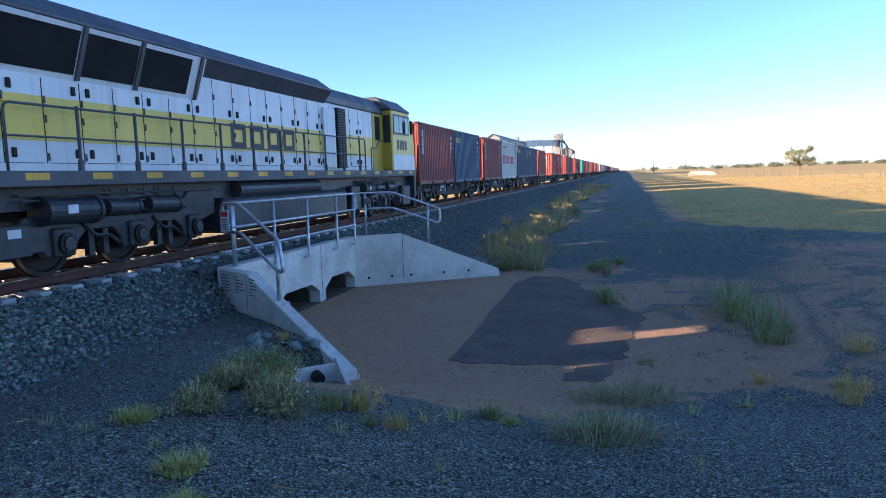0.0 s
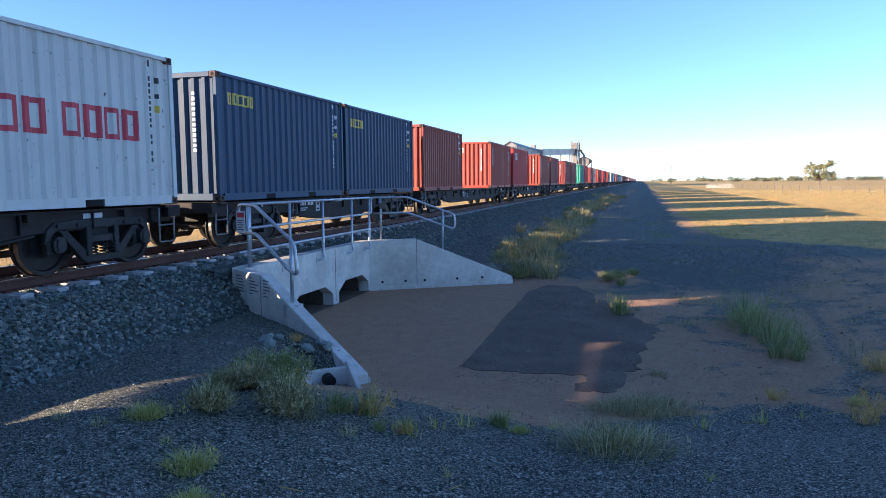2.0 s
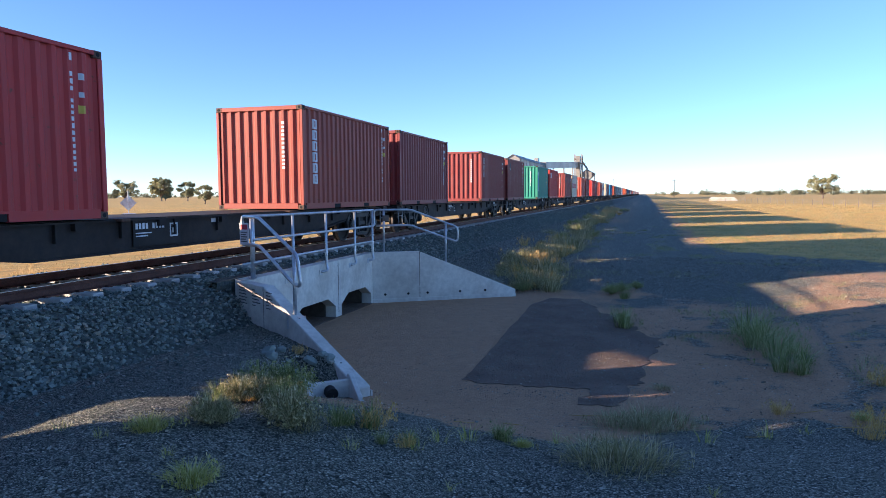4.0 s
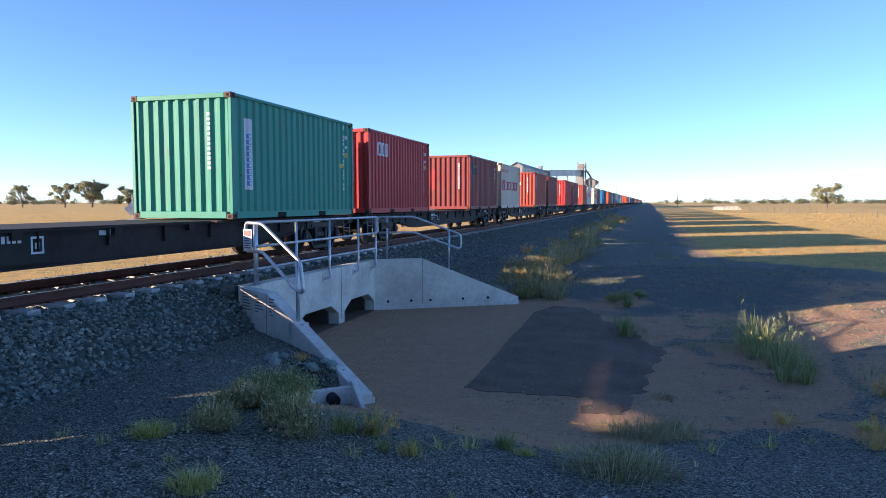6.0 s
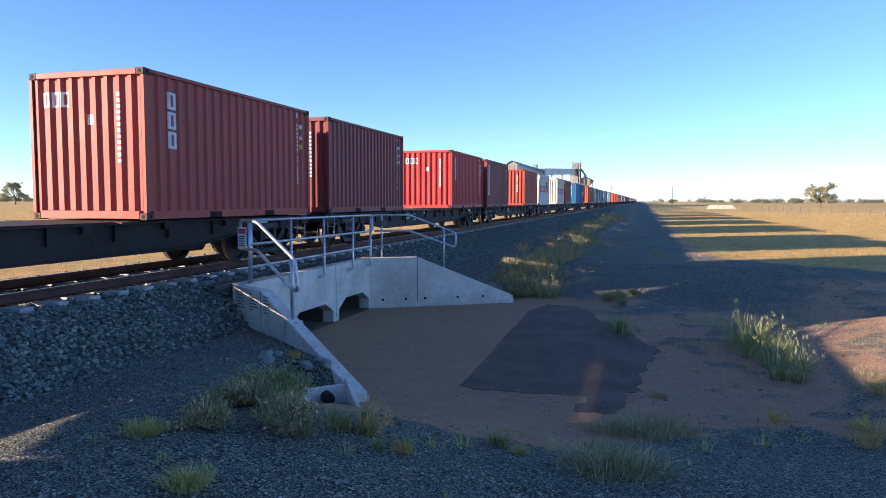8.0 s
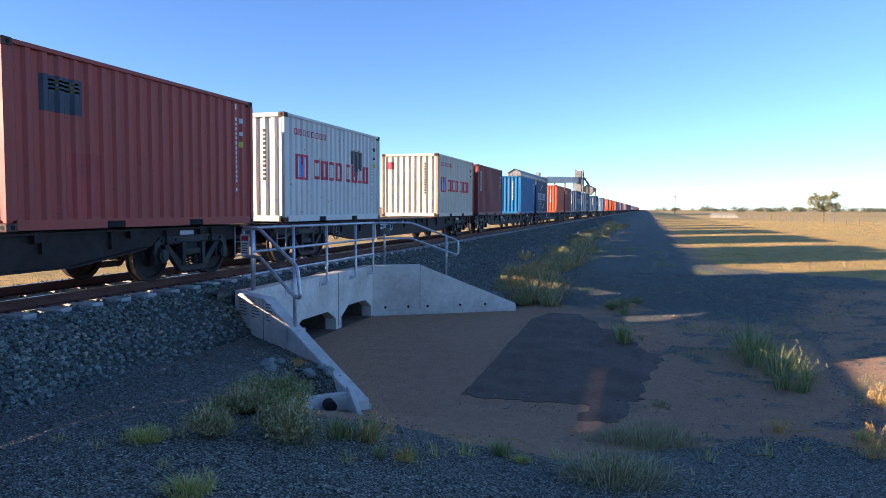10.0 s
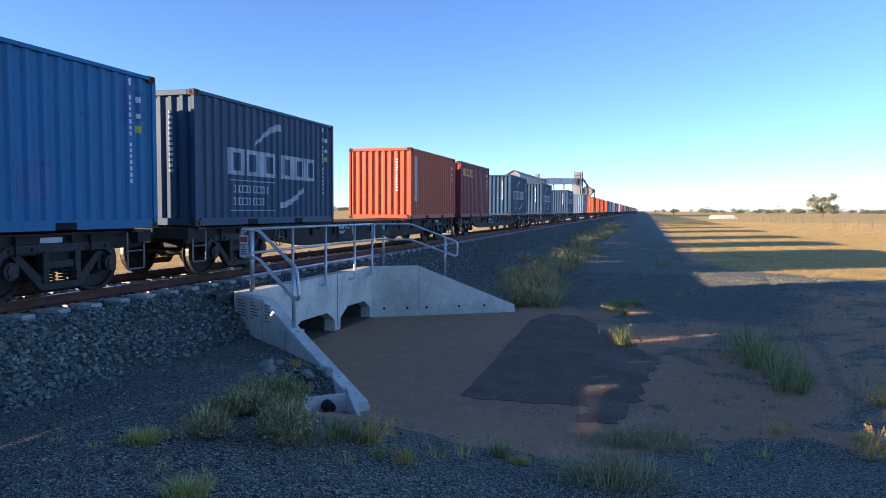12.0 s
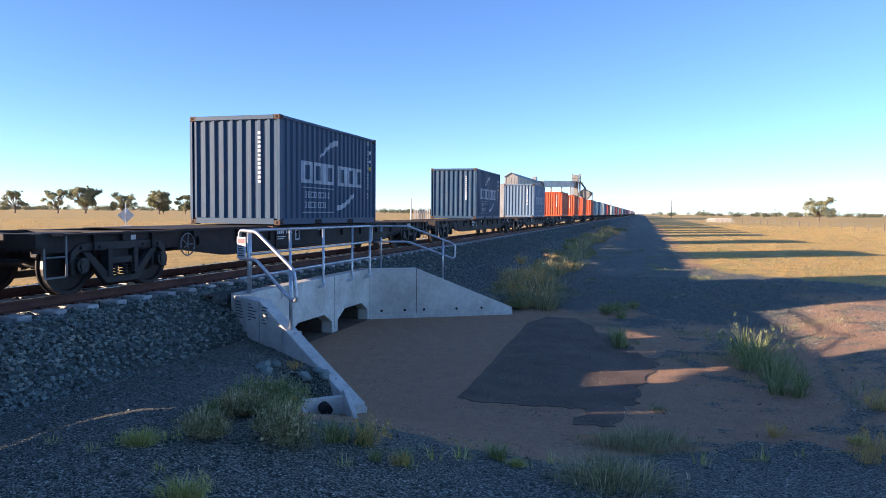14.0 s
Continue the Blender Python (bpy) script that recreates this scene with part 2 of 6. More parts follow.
def ground_z(x, y):
    if (in_apron(x, y) and x < -3.9) or (-14.8 < x < WALL_X and 12.9 < y < 17.6):
        return FLOOR_Z
    form = -0.95 - 0.23 * smooth(-6.7, -3.4, x) if x > -12 else -0.95
    base = form if x < -3.4 else -1.18 + 0.08 * smooth(2, 12, x)
    lo = -4.4 - 0.9 * smooth(7.4, 8.0, y) * (1 - smooth(9.25, 9.45, y))
    dip = smooth(lo, lo + 0.6, x) * (1 - 0.72 * smooth(1, 6, x)) * smooth(5.5, 9.3, y) * (1 - smooth(19.8, 26, y))
    base = base + (FLOOR_Z - base) * dip
    side = smooth(0.8, 4.2, -x)
    near = min(1, max(0, y / 9.3)) ** 0.75
    right = -0.95 + (base + 0.95) * near
    bank = -0.62 - 0.30 * smooth(4.4, 6.8, -x)
    left = bank + (base - bank) * smooth(4.6, 9.6, y)
    z = right + (left - right) * side
    r = math.hypot(x, y)
    fine = 0.02 * nz(x, y, 1.4) + 0.012 * nz(x, y, 5.0, 3)
    if r > 60:
        fine += min(0.4, (r - 60) / 900) * nz(x, y, 0.012, 7) * (0 if abs(x - TRACK_X) < 30 else 1)
    if 8 < y < 30 and 2 < x < 8:
        for x0 in (0.0, 1.5):
            fine -= 0.05 * math.exp(-((x - x0 - RUT(y) + 0.1 * nz(x, y, 0.3, 9)) / 0.16) ** 2)
    return z + fine * (0.35 if in_apron(x, y) else 1)


def zones(x, y):
    """Shares of dark gravel, dry grass and green growth on the soil."""
    n1, n2 = nz(x, y, 0.5, 11), nz(x, y, 1.7, 12)
    wob = 0.5 * n1 + 0.3 * n2
    gravel = 1 - smooth(6.9, 7.9, y + wob * 1.6 - min(2.0, 0.9 * max(0, x + 0.9)))
    if x < -3.7:
        gravel = max(gravel, 1 - smooth(-4.5, -3.7, x + wob * 0.5))
    patch = smooth(-0.1, 0.3, nz(x, y, 0.8, 21) + 0.6 * nz(x, y, 2.3, 22)) * smooth(-0.3, 0.5, x) * (1 - smooth(6, 10, x)) * smooth(7, 9, y) * (1 - smooth(28, 36, y))
    gravel = max(gravel, 0.55 * patch, (0.44 + 0.46 * smooth(17, 23, y + wob * 4)) * smooth(13.5, 17.5, y + wob * 5 - 3.0 * (1 - smooth(0, 3.5, x)) + 1.0 * smooth(3, 7, x)) * (1 - smooth(30, 40, y)) * smooth(-2.5, -0.5, x) * (1 - 0.7 * smooth(3.0, 5.5, x + wob * 2.5) * (1 - smooth(22, 28, y))))
    if x > 0:
        dust = 0.28 * smooth(0.2, 1.0, x) * smooth(8, 10, y) * (1 - smooth(30, 36, y)) + 0.25 * nz(x, y, 0.45, 33)
        rut = math.exp(-((x - RUT(y) + 0.25 * n1) / 0.22) ** 2) * smooth(8.5, 10, y) * (1 - smooth(19, 24, y))
        gravel = max(gravel, dust, 0.55 * rut)
    elif in_apron(x, y):
        gravel = max(gravel * smooth(-1.4, 0.0, x + wob), 0.33 * smooth(-2.9, -1.5, x) + 0.35 * nz(x, y, 0.6, 35))
    road = smooth(18.5, 23, y + wob * 3) * (1 - smooth(0.6, 3.2, x + wob * 1.5 - 0.008 * y)) * smooth(-14, -12, x)
    gravel = max(gravel, road * 0.95)
    grass = smooth(0.8, 5.5, x + wob * 3 - 7 * (1 - smooth(23, 34, y))) * smooth(20, 32, y + wob * 4)
    if x < -12.5:
        gravel, grass = 0.0, smooth(-13.5, -16, x + wob) if x > -16 else 1.0
        grass = smooth(13.0, 17.0, -x + wob)
    return gravel, grass


def axis(stops):
    out = [stops[0][0]]
    for (a, _), (b, step) in zip(stops, stops[1:]):
        n = max(1, round((b - a) / step))
        out += [a + (b - a) * (i + 1) / n for i in range(n)]
    return out


gx = axis([(-4000, 0), (-900, 400), (-200, 70), (-40, 10), (-12, 2), (-8, 0.5), (5, 0.13), (12, 0.35), (30, 1.0), (90, 5), (300, 30), (900, 120), (4000, 500)])
gy = axis([(-600, 0), (-60, 90), (-4, 7), (2, 1), (23, 0.13), (40, 0.5), (80, 1.4), (200, 6), (700, 50), (5000, 500)])
verts = [(x, y, ground_z(x, y)) for y in gy for x in gx]
nx_ = len(gx)
faces = [(j * nx_ + i, j * nx_ + i + 1, (j + 1) * nx_ + i + 1, (j + 1) * nx_ + i) for j in range(len(gy) - 1) for i in range(nx_ - 1)]
gme = bpy.data.meshes.new("ground")
gme.from_pydata(verts, [], faces)
zone = [zones(x, y) for x, y, _ in verts]
for key, i in (("gravel", 0), ("grass", 1)):
    gme.attributes.new(key, "FLOAT", "POINT").data.foreach_set("value", [z[i] for z in zone])
gme.polygons.foreach_set("use_smooth", [True] * len(gme.polygons))

gm, gnodes, glinks, gbsdf = shader("ground")
nt = gm.node_tree


def attr(name):
    a = gnodes.new("ShaderNodeAttribute")
    a.attribute_name = name
    return a.outputs["Fac"]


def voronoi(scale, out="Color"):
    v = gnodes.new("ShaderNodeTexVoronoi")
    v.inputs["Scale"].default_value = scale
    tc = gnodes.new("ShaderNodeTexCoord")
    glinks.new(tc.outputs["Object"], v.inputs["Vector"])
    return v.outputs[out]


fine, mid, wide = noise_node(nt, 38, 4, 0.7), noise_node(nt, 3.2, 5, 0.65), noise_node(nt, 0.35, 4, 0.6)
soil = mix(nt, wide.outputs[0], (0.56, 0.315, 0.180), (0.68, 0.41, 0.25))
soil = mix(nt, ramp(nt, mid.outputs[0], [(0.35, (0.0,) * 3), (0.7, (0.8,) * 3)]).outputs[0], soil, (0.44, 0.25, 0.150))
soil = mix(nt, 0.45, soil, ramp(nt, fine.outputs[0], [(0.32, (0.16, 0.095, 0.055)), (0.52, (0.46, 0.29, 0.165)), (0.72, (0.70, 0.50, 0.32))]).outputs[0])
def chips(scale):
    """Chips of stone, each of its own grey, gap shade painted in black."""
    sep = gnodes.new("ShaderNodeSeparateColor")
    glinks.new(voronoi(scale), sep.inputs[0])
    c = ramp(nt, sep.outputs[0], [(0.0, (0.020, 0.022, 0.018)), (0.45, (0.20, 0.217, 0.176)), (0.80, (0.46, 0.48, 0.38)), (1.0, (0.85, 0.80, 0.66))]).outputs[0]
    # shade between the chips, put into the colour towards each cell's edge
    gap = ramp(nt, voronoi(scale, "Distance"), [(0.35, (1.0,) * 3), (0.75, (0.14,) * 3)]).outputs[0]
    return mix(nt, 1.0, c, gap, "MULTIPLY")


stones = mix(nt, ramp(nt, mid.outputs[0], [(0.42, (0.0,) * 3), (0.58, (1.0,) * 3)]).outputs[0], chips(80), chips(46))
stones = mix(nt, 0.12, stones, ramp(nt, mid.outputs[0], [(0.3, (0.085, 0.090, 0.074)), (0.75, (0.27, 0.28, 0.225))]).outputs[0])
soil = mix(nt, ramp(nt, noise_node(nt, 9, 4, 0.7).outputs[0], [(0.58, (0.0,) * 3), (0.68, (0.42,) * 3)]).outputs[0], soil, stones)
straw = ramp(nt, fine.outputs[0], [(0.25, (0.50, 0.31, 0.095)), (0.5, (0.74, 0.48, 0.165)), (0.8, (0.86, 0.61, 0.25))]).outputs[0]
straw = mix(nt, ramp(nt, wide.outputs[0], [(0.4, (0.0,) * 3), (0.62, (0.75,) * 3)]).outputs[0], straw, (0.52, 0.40, 0.15))
straw = mix(nt, ramp(nt, noise_node(nt, 1.6, 6, 0.72).outputs[0], [(0.46, (0.0,) * 3), (0.62, (0.5,) * 3)]).outputs[0], straw, (0.30, 0.225, 0.105))
grit = noise_node(nt, 13, 3, 0.7)


def edge_mask(share_):
    add = gnodes.new("ShaderNodeMath")
    add.operation = "MULTIPLY_ADD"
    glinks.new(grit.outputs[0], add.inputs[0])
    add.inputs[1].default_value = 0.7
    glinks.new(share_, add.inputs[2])
    return ramp(nt, add.outputs[0], [(0.72, (0.0,) * 3), (0.95, (1.0,) * 3)]).outputs[0]


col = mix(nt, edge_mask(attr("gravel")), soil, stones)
col = mix(nt, edge_mask(attr("grass")), col, straw)
glinks.new(col, gbsdf.inputs["Base Color"])
gbsdf.inputs["Roughness"].default_value = 0.95
gbsdf.inputs["Specular IOR Level"].default_value = 0.2
hgt = mix(nt, 0.6, fine.outputs[0], voronoi(70, "Distance"))
bump(nt, hgt, gbsdf, 1.0, 0.035)
gme.materials.append(gm)
ground = tagged(new("ground", gme), "dark gravel, brown soil and dry grass plain running to the horizon", "ground", kind="structure")

# dark spread of wet fill on the apron
rng = random.Random(3)
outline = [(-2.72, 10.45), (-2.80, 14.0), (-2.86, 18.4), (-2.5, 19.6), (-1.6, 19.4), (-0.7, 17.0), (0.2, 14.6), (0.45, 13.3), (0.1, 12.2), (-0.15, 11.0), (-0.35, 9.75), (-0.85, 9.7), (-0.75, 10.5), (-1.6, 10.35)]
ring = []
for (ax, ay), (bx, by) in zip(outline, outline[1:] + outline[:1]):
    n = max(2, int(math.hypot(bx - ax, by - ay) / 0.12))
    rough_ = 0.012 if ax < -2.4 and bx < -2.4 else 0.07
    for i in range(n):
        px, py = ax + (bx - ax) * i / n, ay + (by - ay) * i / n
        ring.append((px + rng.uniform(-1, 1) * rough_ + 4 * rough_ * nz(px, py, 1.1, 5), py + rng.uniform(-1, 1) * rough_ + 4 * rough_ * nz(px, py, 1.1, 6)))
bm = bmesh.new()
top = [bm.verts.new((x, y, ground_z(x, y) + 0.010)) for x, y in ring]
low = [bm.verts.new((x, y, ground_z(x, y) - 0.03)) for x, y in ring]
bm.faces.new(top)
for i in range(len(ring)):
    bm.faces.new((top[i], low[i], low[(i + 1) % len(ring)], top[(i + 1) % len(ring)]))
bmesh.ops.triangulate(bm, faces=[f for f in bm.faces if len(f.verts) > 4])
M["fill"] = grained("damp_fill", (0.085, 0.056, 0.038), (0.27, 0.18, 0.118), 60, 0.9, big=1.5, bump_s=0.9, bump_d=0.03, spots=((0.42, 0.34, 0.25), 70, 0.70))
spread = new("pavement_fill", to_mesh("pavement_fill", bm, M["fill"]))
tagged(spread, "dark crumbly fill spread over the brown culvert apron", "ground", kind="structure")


# ---- track ----
Y0, Y1 = -40, 1900
track = thing("railway_track", "rusty steel rails on pale concrete sleepers in blue-grey ballast", "railway", kind="structure")
PROFILE = [(-0.07, -0.165), (0.07, -0.165), (0.07, -0.150), (0.012, -0.135), (0.010, -0.045), (0.036, -0.036), (0.036, -0.003), (0.030, 0), (-0.030, 0), (-0.036, -0.003), (-0.036, -0.036), (-0.010, -0.045), (-0.012, -0.135), (-0.07, -0.150)]
for side in (-0.752, 0.752):
    bm = bmesh.new()
    y = Y0
    while y < Y1:
        step = 13.0 if y < 220 else 240.0
        bm_prism(bm, [(TRACK_X + side + u, y, v) for u, v in PROFILE], (0, min(step, Y1 - y) - 0.004, 0))
        y += step
    rail = part("rail", bm, M["rail"], track, "rust-brown steel rail")
    bm = boxes((TRACK_X + side - 0.027, TRACK_X + side + 0.027, Y0, Y1, -0.001, 0.003))
    part("running_surface", bm, M["rail_top"], rail, "polished rail head")


def ballast_bed(y0, y1, right, toe):
    bm = bmesh.new()
    n = max(2, int((y1 - y0) / 0.35)) if y1 < 60 else 3
    prof = [(-14.6, -1.2), (-12.2, -0.55), (-11.3, -0.215), (-8.6, -0.215), (-8.4, -0.225), (right, -0.23), (right + (toe - right) * 0.5, -0.21 - (0.84 if toe - right < 0.3 else 0.40)), (toe, -1.15)]
    rows = []
    for i in range(n + 1):
        y = y0 + (y1 - y0) * i / n
        rows.append([bm.verts.new((x, y, z + 0.03 * nz(x * 9, y * 3, 1))) for x, z in prof])
    for r, s in zip(rows, rows[1:]):
        for k in range(len(prof) - 1):
            bm.faces.new((r[k], r[k + 1], s[k + 1], s[k]))
    return part("ballast_bed", bm, M["stone"], track, "blue-grey crushed stone ballast")


M["stone"] = grained("ballast_stone", (0.012, 0.017, 0.015), (0.125, 0.148, 0.128), 9, 0.85, big=2, bump_s=1.0, bump_d=0.06)
for y0, y1, right, toe in ((Y0, 10.85, -7.75, -6.45), (10.85, 18.10, -7.42, -7.38), (18.10, 59.9, -7.75, -6.45), (59.9, Y1, -7.75, -6.45)):
    ballast_bed(y0, y1, right, toe)

# single stones: on the shoulder, between the sleepers
STONE, snodes, slinks, sb = shader("ballast_stones")
g = snodes.new("ShaderNodeNewGeometry")
sc = ramp(STONE.node_tree, g.outputs["Random Per Island"], [(0.0, (0.032, 0.042, 0.038)), (0.5, (0.115, 0.145, 0.127)), (0.90, (0.31, 0.36, 0.31)), (1.0, (0.44, 0.37, 0.27))]).outputs[0]
sn = noise_node(STONE.node_tree, 40, 3)
slinks.new(mix(STONE.node_tree, 0.4, sc, mix(STONE.node_tree, sn.outputs[0], (0.05, 0.066, 0.060), (0.21, 0.245, 0.215))), sb.inputs["Base Color"])
sb.inputs["Roughness"].default_value = 0.85
CUBE_F = ((0, 2, 3, 1), (4, 5, 7, 6), (0, 1, 5, 4), (2, 6, 7, 3), (0, 4, 6, 2), (1, 3, 7, 5))


def scatter_stones(name, label, material, parent, places, flat=0.75, category=""):
    """Many broken stones in one mesh: places gives x, y, z, size."""
    r = random.Random(len(places))
    vs, fs = [], []
    for x, y, z, s in places:
        q = Euler((r.uniform(0, 6.3), r.uniform(0, 6.3), r.uniform(0, 6.3))).to_matrix()
        o = len(vs)
        for k in range(8):
            p = Vector(((k & 1) * 2 - 1, (k >> 1 & 1) * 2 - 1, (k >> 2 & 1) * 2 - 1))
            p = Vector((p.x * r.uniform(0.35, 1), p.y * r.uniform(0.35, 1), p.z * r.uniform(0.3, 0.85)))
            p = q @ (p * s * 0.62)
            vs.append((x + p.x, y + p.y, z + p.z * flat))
        fs += [tuple(o + i for i in f) for f in CUBE_F]
    me = bpy.data.meshes.new(name)
    me.from_pydata(vs, [], fs)
    me.materials.append(material)
    ob = new(name, me)
    ob.parent = parent
    return tagged(ob, label, category, kind="stuff")


def shoulder_z(x):
    if x < -7.75:
        return -0.225
    return -0.225 - 0.385 * (x + 7.75) / 0.65 if x < -7.1 else -0.61 - 0.54 * (x + 7.1) / 0.65


r = random.Random(8)
spots = []
while len(spots) < 30000:
    y = 4 + 56 * r.random() ** 2.3
    x = r.uniform(-8.5, -6.35)
    if 11.1 < y < 17.7 and x > -7.40:
        continue
    if in_apron(x, y) or (x < -8.0 and abs((y - 3.2 + 0.31) % 0.62 - 0.31) < 0.175):
        continue
    spots.append((x, y, shoulder_z(x) + r.uniform(-0.02, 0.03) + 0.03 * nz(x, y, 2), r.uniform(0.036, 0.066)))
for _ in range(9000):
    y = 4 + 40 * r.random() ** 1.6
    x = r.uniform(-11.6, -8.5)
    if r.random() < 0.97 and abs((y - 3.2 + 0.31) % 0.62 - 0.31) < 0.14:
        continue
    spots.append((x, y, -0.20 + r.uniform(-0.02, 0.025), r.uniform(0.04, 0.07)))
for _ in range(14000):
    y = 45 + 120 * r.random() ** 1.3
    x = r.uniform(-8.1, -6.4)
    spots.append((x, y, shoulder_z(x) + r.uniform(-0.02, 0.03), r.uniform(0.06, 0.12)))
for _ in range(500):
    y = r.uniform(3, 30)
    x = -6.4 + abs(r.gauss(0, 0.35))
    if not in_apron(x, y) and not 9 < y < 20:
        spots.append((x, y, ground_z(x, y) + 0.01, r.uniform(0.02, 0.05)))
scatter_stones("ballast_stones", "loose angular blue-grey ballast stones", STONE, track, spots)

# sleepers
bm = bmesh.new()
bm_prism(bm, [(-1.27, -0.13, -0.40), (-1.27, 0.13, -0.40), (-1.27, 0.112, -0.158), (-1.27, -0.112, -0.158)], (2.5, 0, 0))
sleeper_me = to_mesh("sleeper", bm, M["sleeper"], 0.012)
clip_me = to_mesh("rail_clip", boxes((-0.16, -0.075, -0.05, 0.05, -0.17, -0.125), (0.075, 0.16, -0.05, 0.05, -0.17, -0.125)), M["rail"], 0.008)
yy, k = 3.2, 0
while yy < 90:
    sl = share("sleeper", sleeper_me, track, pose(TRACK_X, yy, 0))
    if yy < 30:
        for side in (-0.752, 0.752):
            share("rail_clip", clip_me, sl, pose(side, 0, 0), label="rusty rail clip")
    yy += 0.62
bm = bmesh.new()
while yy < 420:
    bm_box(bm, TRACK_X - 1.25, TRACK_X + 1.25, yy - 0.11, yy + 0.11, -0.3, -0.17)
    yy += 0.62
tagged(part("far_sleepers", bm, M["sleeper"], track), kind="stuff")

# ---- culvert ----
culvert = thing("culvert", "pale precast concrete box culvert with flared wing walls", "culvert", kind="structure")


def cell_outline(y0, y1):
    return [(y0, FLOOR_Z), (y0, -1.33), (y0 + 0.42, -1.10), (y1 - 0.42, -1.10), (y1, -1.33), (y1, FLOOR_Z)]


# head wall: the outline with its two cells notched out of the lower edge
CELLS = [(13.05, 15.18), (15.50, 17.42)]
ring = [(WALL_Y0, FLOOR_Z - 0.3), (WALL_Y0, -0.23), (WALL_Y1 + 0.1, -0.23), (WALL_Y1 + 0.1, FLOOR_Z - 0.3)]
low = []
for a, b in reversed(CELLS):
    low += [(b, FLOOR_Z - 0.3)] + cell_outline(a, b)[::-1] + [(a, FLOOR_Z - 0.3)]
bm = bmesh.new()
for a, b, z0 in [(WALL_Y0, 13.05, FLOOR_Z - 0.3), (15.18, 15.50, FLOOR_Z - 0.3), (17.42, WALL_Y1 + 0.1, FLOOR_Z - 0.3)]:
    bm_box(bm, WALL_X - 0.27, WALL_X, a, b, z0, -0.23)
for a, b in CELLS:
    bm_prism(bm, [(WALL_X, y, z) for y, z in [(a, -0.23), (b, -0.23), (b, -1.33), (b - 0.42, -1.10), (a + 0.42, -1.10), (a, -1.33)]], (-0.27, 0, 0))
part("head_wall", bm, M["concrete"], culvert)
# joint strip and the cells running under the track
part("wall_joint", boxes((WALL_X, WALL_X + 0.004, 15.325, 15.337, -1.5, -0.24)), M["dark"], culvert, "dark joint between wall panels")
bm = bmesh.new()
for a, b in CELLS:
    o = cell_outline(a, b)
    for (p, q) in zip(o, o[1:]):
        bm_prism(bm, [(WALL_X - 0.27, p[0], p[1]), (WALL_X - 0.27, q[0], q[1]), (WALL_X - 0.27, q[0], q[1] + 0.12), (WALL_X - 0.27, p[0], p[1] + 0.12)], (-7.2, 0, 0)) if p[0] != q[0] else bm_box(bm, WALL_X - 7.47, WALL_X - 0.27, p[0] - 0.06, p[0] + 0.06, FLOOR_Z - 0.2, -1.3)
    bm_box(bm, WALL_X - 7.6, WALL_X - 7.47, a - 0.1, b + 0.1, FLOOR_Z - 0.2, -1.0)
# the barrel's dimness is partly painted: its concrete is far darker than the walls
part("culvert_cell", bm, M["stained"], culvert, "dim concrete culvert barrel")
part("apron_floor", boxes((WALL_X - 7.5, WALL_X + 0.02, WALL_Y0 + 0.2, WALL_Y1, FLOOR_Z - 0.2, FLOOR_Z + 0.012)), M["fill"], culvert, "silted culvert floor")


def wing(root, tip, knee, z_top, z_tip, out):
    """A wing wall: level for a stretch, then sloping down to its tip. out: which side of the line its thickness lies."""
    a, b = Vector((*root, 0)), Vector((*tip, 0))
    d = (b - a).normalized()
    nrm = Vector((-d.y, d.x, 0)) * out * 0.22
    L = (b - a).length
    bm = bmesh.new()
    bm_prism(bm, [a + Vector((0, 0, FLOOR_Z - 0.4)), a + Vector((0, 0, z_top)), a + d * knee + Vector((0, 0, z_top)), b + Vector((0, 0, z_tip)), b + Vector((0, 0, FLOOR_Z - 0.4))], nrm)
    w = part("wing_wall", bm, M["concrete"], culvert, bevel=0.012)
    face = -nrm.normalized()
    for k in (knee,):
        bm = bmesh.new()
        p = a + d * k
        for s in (face * 0.003, nrm - face * 0.003):
            q = p + s
            bm_prism(bm, [q - d * 0.006 + Vector((0, 0, FLOOR_Z)), q + d * 0.006 + Vector((0, 0, FLOOR_Z)), q + d * 0.006 + Vector((0, 0, z_top - 0.01)), q - d * 0.006 + Vector((0, 0, z_top - 0.01))], face * 0.002)
        part("panel_joint", bm, M["dark"], w)
    # footing strip along the foot
    bm = bmesh.new()
    c0, c1 = a + face * 0.004, b + face * 0.004
    bm_prism(bm, [c0 + Vector((0, 0, FLOOR_Z)), c1 + Vector((0, 0, FLOOR_Z)), c1 + Vector((0, 0, FLOOR_Z + 0.10)), c0 + Vector((0, 0, FLOOR_Z + 0.10))], face * 0.03)
    part("footing", bm, M["concrete"], w, "mud-stained concrete footing")
    return w, a, d, nrm


far_wing, fa, fd, fn = wing((WALL_X, WALL_Y1), FAR_TIP, 1.33, -0.23, -1.40, 1)
near_wing, na, nd, nn = wing((WALL_X, WALL_Y0), NEAR_TIP, 1.05, -0.24, -1.44, -1)
# weep holes in the far wing
bm = bmesh.new()
for k in (0.35, 1.0, 1.55, 2.5, 3.25):
    p = fa + fd * k - fn.normalized() * 0.012 + Vector((0, 0, FLOOR_Z + 0.22))
    bm_tube(bm, [p, p - fn.normalized() * -0.02], 0.035, 10)
part("weep_hole", bm, M["dark"], far_wing)
# stencilled lines on the back of the near wing
bm = bmesh.new()
rr = random.Random(5)
for k0 in (0.10, 0.62, 1.15):
    for j in range(6):
        p = na + nd * k0 + nn * 1.01 + Vector((0, 0, -0.34 - 0.055 * j))
        q = p + nd * rr.uniform(0.1, 0.34)
        bm_prism(bm, [p, q, q + Vector((0, 0, 0.018)), p + Vector((0, 0, 0.018))], nn.normalized() * 0.002)
